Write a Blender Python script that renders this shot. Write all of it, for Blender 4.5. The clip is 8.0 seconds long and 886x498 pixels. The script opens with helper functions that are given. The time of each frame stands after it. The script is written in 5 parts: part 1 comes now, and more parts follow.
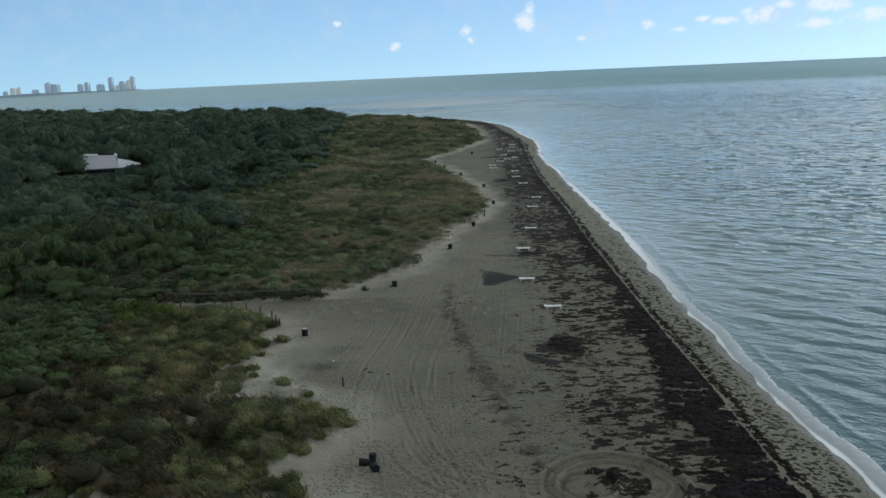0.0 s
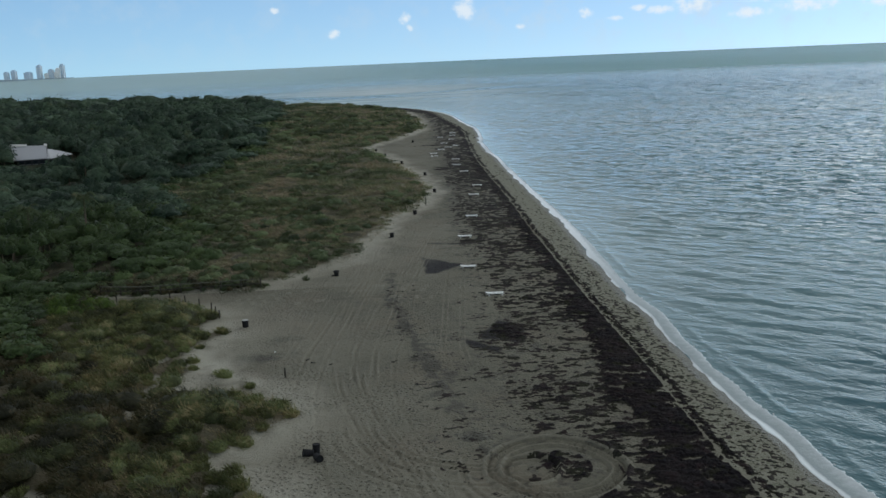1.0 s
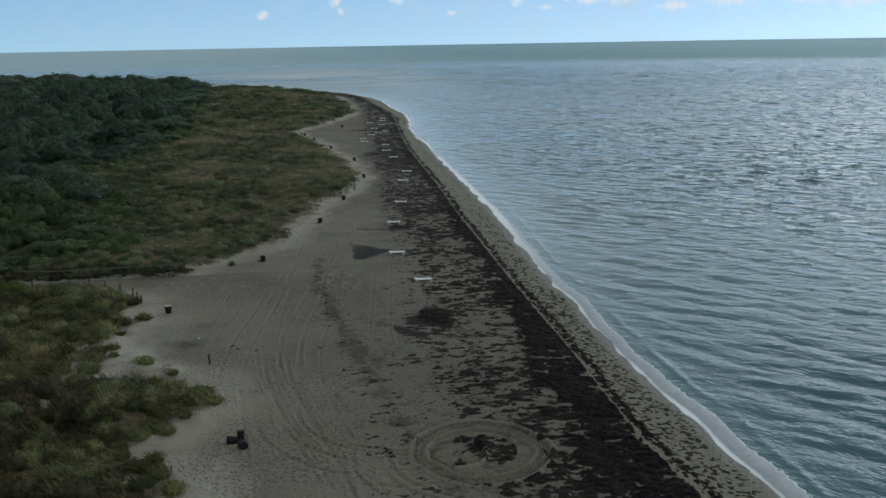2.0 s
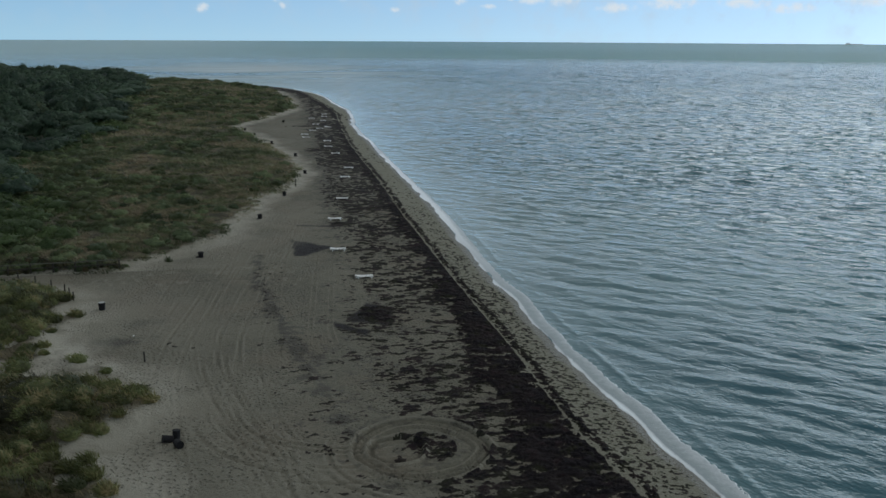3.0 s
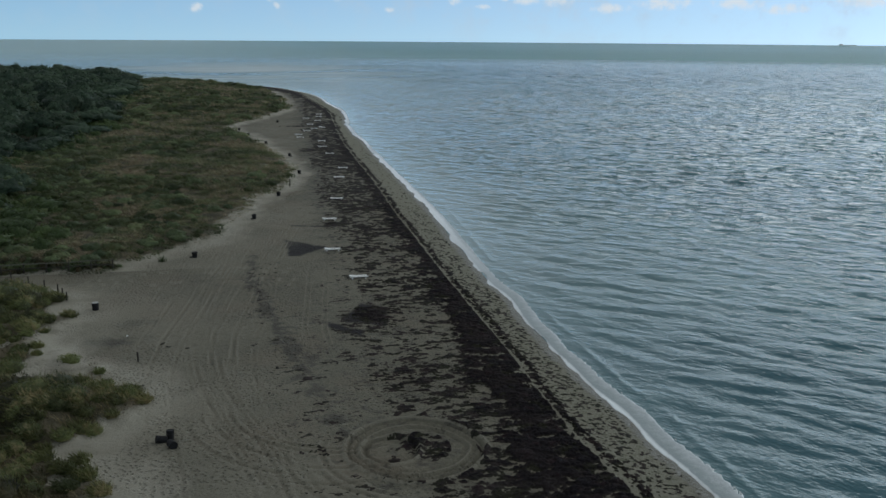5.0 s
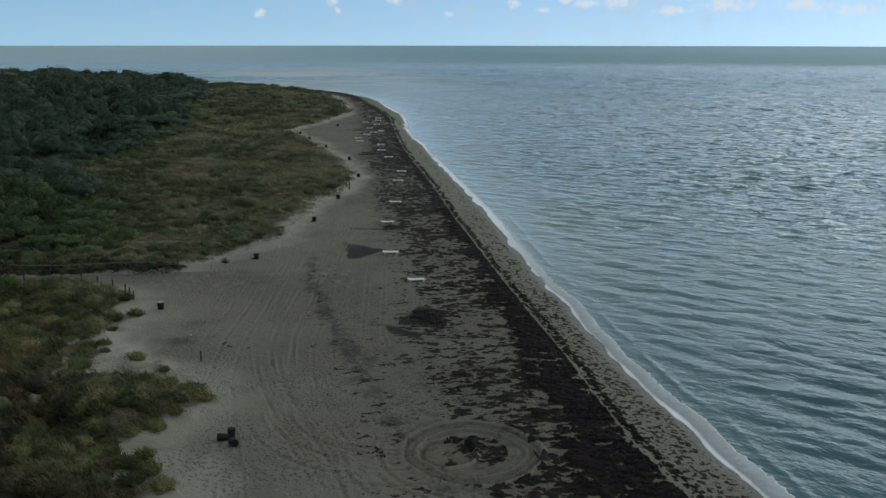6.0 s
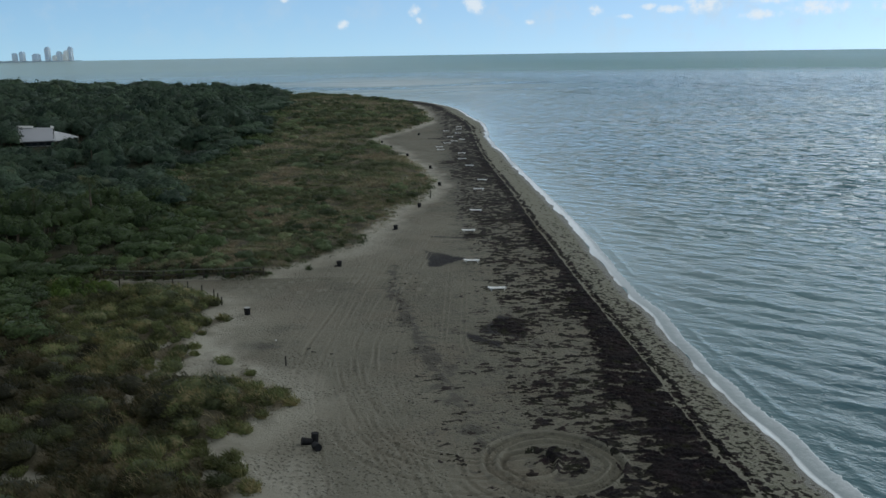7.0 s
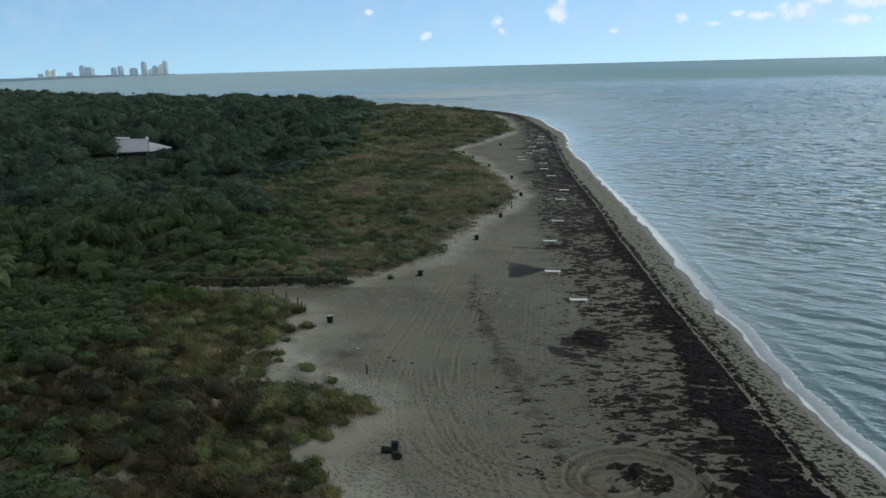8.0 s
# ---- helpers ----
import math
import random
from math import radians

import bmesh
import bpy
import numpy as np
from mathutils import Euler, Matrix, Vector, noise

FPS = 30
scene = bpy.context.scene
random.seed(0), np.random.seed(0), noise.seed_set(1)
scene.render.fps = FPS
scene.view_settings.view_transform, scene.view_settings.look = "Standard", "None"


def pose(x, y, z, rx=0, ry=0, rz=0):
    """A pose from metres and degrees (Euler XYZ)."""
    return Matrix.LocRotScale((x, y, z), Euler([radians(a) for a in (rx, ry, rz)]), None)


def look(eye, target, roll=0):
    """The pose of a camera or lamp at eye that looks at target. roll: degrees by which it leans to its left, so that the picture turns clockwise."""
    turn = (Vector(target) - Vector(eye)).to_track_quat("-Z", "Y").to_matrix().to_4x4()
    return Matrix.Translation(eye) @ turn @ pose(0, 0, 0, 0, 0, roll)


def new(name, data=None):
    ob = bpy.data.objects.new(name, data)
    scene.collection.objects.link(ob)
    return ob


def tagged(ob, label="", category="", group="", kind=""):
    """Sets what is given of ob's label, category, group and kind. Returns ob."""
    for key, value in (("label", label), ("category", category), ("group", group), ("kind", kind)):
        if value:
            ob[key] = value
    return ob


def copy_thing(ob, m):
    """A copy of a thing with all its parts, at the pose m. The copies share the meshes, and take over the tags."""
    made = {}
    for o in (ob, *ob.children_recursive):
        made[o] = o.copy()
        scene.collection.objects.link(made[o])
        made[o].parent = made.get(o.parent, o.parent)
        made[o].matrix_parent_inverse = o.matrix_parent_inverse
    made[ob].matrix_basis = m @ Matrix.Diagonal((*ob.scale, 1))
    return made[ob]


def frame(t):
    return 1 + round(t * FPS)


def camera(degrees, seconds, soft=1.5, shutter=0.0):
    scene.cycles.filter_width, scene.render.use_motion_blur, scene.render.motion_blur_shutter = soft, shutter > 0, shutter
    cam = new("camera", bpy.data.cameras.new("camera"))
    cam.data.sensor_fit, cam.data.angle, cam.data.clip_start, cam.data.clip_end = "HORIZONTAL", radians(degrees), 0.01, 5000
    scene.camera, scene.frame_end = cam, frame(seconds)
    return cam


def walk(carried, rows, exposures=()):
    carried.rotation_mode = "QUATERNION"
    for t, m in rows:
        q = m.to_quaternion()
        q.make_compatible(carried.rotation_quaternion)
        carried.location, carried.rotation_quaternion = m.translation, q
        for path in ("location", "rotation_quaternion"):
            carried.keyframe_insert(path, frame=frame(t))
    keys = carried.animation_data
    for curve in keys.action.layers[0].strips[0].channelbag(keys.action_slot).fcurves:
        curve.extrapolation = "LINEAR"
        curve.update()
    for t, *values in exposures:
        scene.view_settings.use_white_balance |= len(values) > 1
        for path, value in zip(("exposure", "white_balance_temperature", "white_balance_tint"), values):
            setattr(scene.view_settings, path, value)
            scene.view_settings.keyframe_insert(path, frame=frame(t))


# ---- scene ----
cam = camera(54.73, 8.0)
PATH = [
    (0, (0.00, -0.00, 24.50), (0.02, 97.92, 4.20), -2.57),
    (0.5, (0.01, -0.01, 24.49), (3.39, 97.73, 3.59), -2.49),
    (1, (0.06, -0.01, 24.48), (6.74, 97.33, 2.58), -2.50),
    (1.5, (0.10, -0.03, 24.46), (10.90, 96.70, 1.50), -2.08),
    (2, (0.17, -0.08, 24.47), (14.91, 95.95, 0.76), -1.00),
    (2.2, (0.18, -0.08, 24.47), (16.27, 95.67, 0.55), -0.51),
    (3.3, (0.22, -0.06, 24.44), (22.84, 94.35, 0.42), 0.48),
    (3.5, (0.22, -0.05, 24.44), (23.15, 94.27, 0.42), 0.58),
    (4, (0.23, -0.10, 24.44), (22.86, 94.29, 0.39), 0.46),
    (4.2, (0.23, -0.10, 24.44), (22.69, 94.33, 0.39), 0.42),
    (5.3, (0.21, -0.07, 24.43), (21.65, 94.64, 0.50), 0.46),
    (5.5, (0.20, -0.07, 24.43), (20.13, 94.97, 0.55), 0.48),
    (6, (0.13, -0.10, 24.45), (15.63, 95.83, 0.84), 0.06),
    (6.5, (0.06, -0.08, 24.45), (11.17, 96.58, 1.37), -0.47),
    (7, (-0.02, -0.08, 24.46), (6.31, 97.13, 1.86), -0.87),
    (7.5, (-0.04, -0.03, 24.47), (1.30, 97.52, 2.52), -1.27),
    (8, (-0.07, 0.02, 24.49), (-3.09, 97.68, 3.21), -1.50),
]
walk(cam, [(t, look(eye, target, roll)) for t, eye, target, roll in PATH], exposures=[(0, 0.0), (1, -0.08), (2, -0.22), (3.4, -0.32), (5.4, -0.34), (6.2, -0.28), (7, -0.15), (8, 0.0)])

# ---------------------------------------------------------------- node helpers


class Nodes:
    """A small helper for building a node tree."""

    def __init__(self, tree):
        self.tree = tree
        tree.nodes.clear()

    def add(self, kind, inputs=None, **props):
        n = self.tree.nodes.new(kind)
        for k, v in props.items():
            setattr(n, k, v)
        for k, v in (inputs or {}).items():
            self.put(n.inputs[k], v)
        return n

    def put(self, socket, v):
        if isinstance(v, bpy.types.NodeSocket):
            self.tree.links.new(v, socket)
        else:
            socket.default_value = v

    def math(self, op, a, b=0.0, c=0.0, clamp=False):
        return self.add("ShaderNodeMath", {0: a, 1: b, 2: c}, operation=op, use_clamp=clamp).outputs[0]

    def vec(self, op, a, b=(0, 0, 0)):
        return self.add("ShaderNodeVectorMath", {0: a, 1: b}, operation=op).outputs[0]

    def length(self, a):
        return self.add("ShaderNodeVectorMath", {0: a}, operation="LENGTH").outputs["Value"]

    def smooth(self, v, lo, hi, to0=0.0, to1=1.0):
        return self.add("ShaderNodeMapRange", {"Value": v, "From Min": lo, "From Max": hi, "To Min": to0, "To Max": to1},
                        interpolation_type="SMOOTHSTEP").outputs[0]

    def noise(self, vector, scale, detail=4.0, rough=0.55, out="Fac"):
        return self.add("ShaderNodeTexNoise", {"Vector": vector, "Scale": scale, "Detail": detail, "Roughness": rough}).outputs[out]

    def mix(self, f, a, b, blend="MIX"):
        n = self.add("ShaderNodeMix", data_type="RGBA", blend_type=blend)
        self.put(n.inputs["Factor"], f)
        self.put(n.inputs["A"], a if isinstance(a, bpy.types.NodeSocket) else (*a, 1))
        self.put(n.inputs["B"], b if isinstance(b, bpy.types.NodeSocket) else (*b, 1))
        return n.outputs["Result"]

    def attr(self, name):
        return self.add("ShaderNodeAttribute", attribute_name=name).outputs["Fac"]


def material(name):
    m = bpy.data.materials.new(name)
    m.use_nodes = True
    k = Nodes(m.node_tree)
    out = k.add("ShaderNodeOutputMaterial")
    bsdf = k.add("ShaderNodeBsdfPrincipled")
    m.node_tree.links.new(bsdf.outputs[0], out.inputs[0])
    return m, k, bsdf, out


# ---------------------------------------------------------------- sky, sun
SUN_AZ, SUN_EL = 62.0, 33.0
world = bpy.data.worlds.new("sky")
scene.world = world
world.use_nodes = True
k = Nodes(world.node_tree)
out = k.add("ShaderNodeOutputWorld")
sky = k.add("ShaderNodeTexSky", sky_type="NISHITA", sun_disc=False, sun_elevation=radians(SUN_EL), sun_rotation=radians(SUN_AZ),
            altitude=0.0, air_density=1.0, dust_density=0.3, ozone_density=2.0)
way = k.vec("NORMALIZE", k.add("ShaderNodeTexCoord").outputs["Generated"])
# small cumulus puffs low over the sea: azimuth, elevation, half width, half height in degrees
CLOUDS = [(6.0, 2.9, 1.1, 0.9), (6.3, 3.6, 0.5, 0.8), (2.1, 2.5, 0.55, 0.6), (2.4, 1.95, 0.4, 0.35), (-2.4, 1.72, 0.7, 0.45), (13.7, 2.35, 0.65, 0.48),
          (20.4, 2.5, 1.9, 0.75), (21.7, 3.1, 0.8, 0.7), (18.3, 2.3, 1.4, 0.4), (24.3, 2.95, 2.0, 0.7), (23.6, 1.85, 1.7, 0.45), (27.0, 2.2, 2.4, 0.6), (31.4, 2.2, 2.2, 0.65),
          (34.2, 1.8, 1.8, 0.5), (38.6, 2.4, 2.6, 0.8), (15.6, 1.9, 0.8, 0.25), (9.5, 1.7, 0.5, 0.25), (28.5, 3.6, 3.5, 0.8), (35.0, 3.3, 4.0, 0.9), (17.0, 2.5, 0.8, 0.3), (-6.2, 3.3, 0.5, 0.3)]
world.node_tree.links.new(k.vec("NORMALIZE", k.vec("ADD", k.vec("MAXIMUM", way, (-1, -1, 0.0)), (0, 0, 0.13))), sky.inputs[0])
wisp = k.noise(way, 34.0, 6.0, 0.6)
puff = k.noise(way, 90.0, 5.0, 0.6)
cover = 0.0
for az, el, w, h in CLOUDS:
    a, e = radians(az), radians(el)
    mid = (math.sin(a) * math.cos(e), math.cos(a) * math.cos(e), math.sin(e))
    off = k.vec("MULTIPLY", k.vec("SUBTRACT", way, mid), (1 / radians(w), 1 / radians(w), 1 / radians(h)))
    near = k.math("SUBTRACT", 1.0, k.length(off), clamp=True)
    cover = near if cover == 0.0 else k.math("MAXIMUM", cover, near)
lumps = k.math("MULTIPLY", k.smooth(cover, 0.0, 0.5), k.smooth(k.math("ADD", cover, k.math("MULTIPLY", k.math("SUBTRACT", puff, 0.5), 2.6)), 0.0, 1.1))
height = k.add("ShaderNodeSeparateXYZ", {0: way}).outputs["Z"]
sunward = k.add("ShaderNodeVectorMath", {0: way, 1: (math.sin(radians(SUN_AZ)), math.cos(radians(SUN_AZ)), 0)}, operation="DOT_PRODUCT").outputs["Value"]
veil = k.math("MULTIPLY", k.math("MULTIPLY", k.smooth(wisp, 0.42, 0.75), k.smooth(height, 0.0, 0.05, 0.12, 0.3)), k.smooth(sunward, 0.45, 0.95, 0.6, 2.4))
blue = k.mix(veil, k.mix(1.0, sky.outputs[0], k.mix(k.smooth(sunward, 0.1, 0.8), (1.34, 1.56, 1.62), (1.22, 1.33, 1.40)), "MULTIPLY"), (6.2, 7.2, 8.0))
blue = k.mix(k.smooth(height, 0.08, 0.15, 0.0, 0.72), blue, (7.3, 8.1, 8.4))
clear = k.mix(k.math("MULTIPLY", lumps, 0.75), blue, (8.9, 9.5, 9.9))
# low open sky, brighter towards the sun, under the edge of a thick grey cloud deck that shades the shore
glare = k.math("MULTIPLY", k.smooth(sunward, 0.62, 1.0), k.smooth(height, 0.07, 0.15))
clear = k.mix(glare, clear, (21.5, 25.6, 27.4))
lifted = k.math("SUBTRACT", height, k.smooth(sunward, 0.74, 0.98, 0.0, 0.15))
deck = k.smooth(k.math("ADD", lifted, k.math("MULTIPLY", k.math("SUBTRACT", k.noise(way, 3.0, 5.0, 0.55), 0.5), 0.16)), 0.17, 0.33)
full = k.mix(deck, clear, k.mix(k.noise(way, 2.2, 5.0, 0.55), (3.1, 3.45, 3.75), (4.9, 5.4, 5.8)))
back = k.add("ShaderNodeBackground", {"Color": full, "Strength": 0.1})
world.node_tree.links.new(back.outputs[0], out.inputs[0])

sun = new("sun", bpy.data.lights.new("sun", "SUN"))
sun.data.energy, sun.data.angle, sun.data.color = 0.4, radians(14), (1.0, 0.95, 0.88)
sun.matrix_world = look((math.sin(radians(SUN_AZ)) * 100, math.cos(radians(SUN_AZ)) * 100, math.tan(radians(SUN_EL)) * 100), (0, 0, 0))

# ---------------------------------------------------------------- materials
COORD = "ShaderNodeTexCoord"


def leaf_material(name, dark, light, dry, dry_amount, patch=0.12, gloss=0.55, leaf=4.0, swing=0.9, fleck=0.3):
    """Foliage: tone varies leaf by leaf and in drifts some metres wide."""
    m, k, b, out = material(name)
    pos = k.add("ShaderNodeNewGeometry").outputs["Position"]
    rnd = k.add("ShaderNodeNewGeometry").outputs["Random Per Island"]
    drift = k.noise(pos, patch, 4.0)
    small = k.noise(pos, patch * 6, 3.0)
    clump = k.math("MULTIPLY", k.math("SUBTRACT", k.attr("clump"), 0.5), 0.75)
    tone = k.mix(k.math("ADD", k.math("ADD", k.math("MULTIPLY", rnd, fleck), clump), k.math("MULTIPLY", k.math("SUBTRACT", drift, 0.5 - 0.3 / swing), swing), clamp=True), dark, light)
    f = k.math("MULTIPLY", k.smooth(k.math("ADD", k.math("MULTIPLY", drift, 0.6), k.math("MULTIPLY", small, 0.4)), 0.62 - dry_amount * 0.3, 0.72 - dry_amount * 0.2), k.smooth(rnd, 0.0, 0.35))
    # hollows of the leaf relief are darkened in colour, as shade between leaves
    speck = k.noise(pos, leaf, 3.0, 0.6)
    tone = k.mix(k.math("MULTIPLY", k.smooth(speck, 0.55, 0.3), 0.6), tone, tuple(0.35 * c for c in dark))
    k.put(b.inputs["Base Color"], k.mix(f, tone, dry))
    k.put(b.inputs["Normal"], k.add("ShaderNodeBump", {"Height": speck, "Strength": 0.8, "Distance": 0.6 / leaf}).outputs[0])
    k.put(b.inputs["Roughness"], gloss)
    b.inputs["Specular IOR Level"].default_value = 0.25
    thin = k.add("ShaderNodeBsdfTranslucent", {"Color": k.mix(f, tone, dry)})
    both = k.add("ShaderNodeMixShader", {0: 0.3, 1: b.outputs[0], 2: thin.outputs[0]})
    m.node_tree.links.new(both.outputs[0], out.inputs[0])
    return m


def plain(name, colour, rough=0.6, grain=12.0, vary=0.25, metal=0.0, bump=0.15):
    m, k, b, out = material(name)
    pos = k.add(COORD).outputs["Object"]
    n1, n2 = k.noise(pos, grain, 5.0), k.noise(pos, grain * 0.12, 3.0)
    shade = k.math("ADD", 1.0 - vary, k.math("MULTIPLY", k.math("ADD", n1, n2), vary))
    k.put(b.inputs["Base Color"], k.mix(1.0, colour, k.add("ShaderNodeCombineColor", {0: shade, 1: shade, 2: shade}).outputs[0], "MULTIPLY"))
    k.put(b.inputs["Roughness"], k.smooth(n1, 0.2, 0.8, rough * 0.85, min(1.0, rough * 1.15)))
    b.inputs["Metallic"].default_value = metal
    k.put(b.inputs["Normal"], k.add("ShaderNodeBump", {"Height": n1, "Strength": bump, "Distance": 0.02}).outputs[0])
    return m


def ground_material():
    m, k, b, out = material("sand_and_soil")
    pos = k.add("ShaderNodeNewGeometry").outputs["Position"]
    inland, scrub, lane = k.attr("inland"), k.attr("scrub"), k.attr("lane")
    n_big, n_mid, n_fine = k.noise(pos, 0.07, 4.0), k.noise(pos, 0.55, 5.0), k.noise(pos, 3.2, 6.0, 0.65)
    sand = k.mix(k.smooth(n_big, 0.3, 0.7), (0.134, 0.127, 0.096), (0.188, 0.177, 0.135))
    sand = k.mix(k.math("MULTIPLY", k.smooth(n_mid, 0.45, 0.75), 0.35), sand, (0.125, 0.115, 0.09))
    sand = k.mix(k.math("MULTIPLY", k.smooth(n_fine, 0.54, 0.68), 0.6), sand, (0.085, 0.079, 0.062))
    sand = k.mix(k.math("MULTIPLY", k.smooth(n_fine, 0.46, 0.34), 0.5), sand, (0.19, 0.178, 0.138))
    sand = k.mix(k.math("MULTIPLY", k.smooth(k.noise(pos, 0.13, 5.0), 0.48, 0.68), 0.6), sand, (0.185, 0.158, 0.118))
    sand = k.mix(k.math("MULTIPLY", k.smooth(k.math("ADD", k.attr("damp_and_shade"), k.math("ADD", k.math("MULTIPLY", k.math("SUBTRACT", n_mid, 0.5), 1.6), k.math("MULTIPLY", k.math("SUBTRACT", k.noise(pos, 1.5, 4.0, 0.6), 0.5), 2.2))), 0.15, 0.95), 0.8), sand, (0.058, 0.056, 0.047))
    sand = k.mix(k.math("MULTIPLY", k.attr("dark_patch"), k.smooth(n_fine, 0.3, 0.7, 1.0, 0.9)), sand, (0.016, 0.0145, 0.017))
    # relief shading put into the colour: grooves darker, lips of loose dry sand paler
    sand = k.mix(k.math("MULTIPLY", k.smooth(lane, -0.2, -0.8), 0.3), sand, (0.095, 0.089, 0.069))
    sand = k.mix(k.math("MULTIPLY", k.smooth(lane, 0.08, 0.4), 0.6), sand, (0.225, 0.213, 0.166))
    # pale blown sand at the foot of the dune
    pale = k.math("MULTIPLY", k.smooth(scrub, -4.5, -0.3), k.smooth(k.noise(pos, 0.3, 4.0), 0.25, 0.52))
    sand = k.mix(k.math("MULTIPLY", pale, 0.9), sand, (0.4, 0.38, 0.315))
    open_sand = k.math("MULTIPLY", k.math("MULTIPLY", k.smooth(scrub, -15.0, -3.0), k.smooth(n_big, 0.25, 0.6)), k.smooth(k.add("ShaderNodeSeparateXYZ", {0: pos}).outputs["Y"], 130.0, 96.0, 0.1, 1.0))
    sand = k.mix(k.math("MULTIPLY", open_sand, 0.6), sand, (0.238, 0.225, 0.176))
    # loose clean sand of the swash slope
    sand = k.mix(k.math("MULTIPLY", k.smooth(inland, 6.0, 4.6), 0.85), sand, (0.226, 0.221, 0.17))
    film = k.math("MULTIPLY", k.smooth(inland, 5.4, 4.4), k.smooth(k.noise(k.vec("MULTIPLY", pos, (1.0, 1.5, 1.0)), 2.4, 5.0, 0.7), 0.5, 0.64))
    sand = k.mix(k.math("MULTIPLY", film, 0.75), sand, (0.1, 0.108, 0.068))
    wet = k.smooth(k.math("ADD", inland, k.math("MULTIPLY", k.math("SUBTRACT", n_mid, 0.5), 1.2)), 1.3, 0.7)
    sand = k.mix(k.math("MULTIPLY", wet, 0.8), sand, (0.12, 0.108, 0.08))
    litter = k.mix(k.smooth(n_mid, 0.35, 0.7), (0.05, 0.047, 0.028), (0.14, 0.118, 0.075))
    # leaf mould under the woods
    litter = k.mix(k.smooth(scrub, 22.0, 34.0), litter, k.mix(k.smooth(n_mid, 0.35, 0.7), (0.022, 0.028, 0.014), (0.06, 0.062, 0.035)))
    cover = k.smooth(k.math("ADD", scrub, k.math("MULTIPLY", k.math("SUBTRACT", n_mid, 0.5), 2.4)), 0.3, 1.6)
    k.put(b.inputs["Base Color"], k.mix(cover, sand, litter))
    k.put(b.inputs["Roughness"], k.math("SUBTRACT", 0.93, k.math("MULTIPLY", wet, 0.5)))
    b.inputs["Specular IOR Level"].default_value = 0.3
    # footprints: scattered shallow pits
    flat = k.vec("MULTIPLY", pos, (1, 1, 0))
    cell = k.add("ShaderNodeTexVoronoi", {"Vector": k.vec("ADD", flat, k.vec("MULTIPLY", k.noise(pos, 0.7, 3.0, 0.6, "Color"), (0.5, 0.5, 0))), "Scale": 2.7, "Randomness": 1.0}, voronoi_dimensions="2D").outputs["Distance"]
    pit = k.math("MULTIPLY", k.math("MULTIPLY", k.smooth(cell, 0.36, 0.0), k.smooth(inland, 5.0, 7.0)), k.smooth(k.noise(pos, 0.22, 4.0), 0.42, 0.6))
    rough = k.math("ADD", k.math("MULTIPLY", k.noise(pos, 2.5, 6.0, 0.7), 0.9), k.math("MULTIPLY", pit, -0.9))
    k.put(b.inputs["Normal"], k.add("ShaderNodeBump", {"Height": rough, "Strength": 1.0, "Distance": 0.2}).outputs[0])
    return m


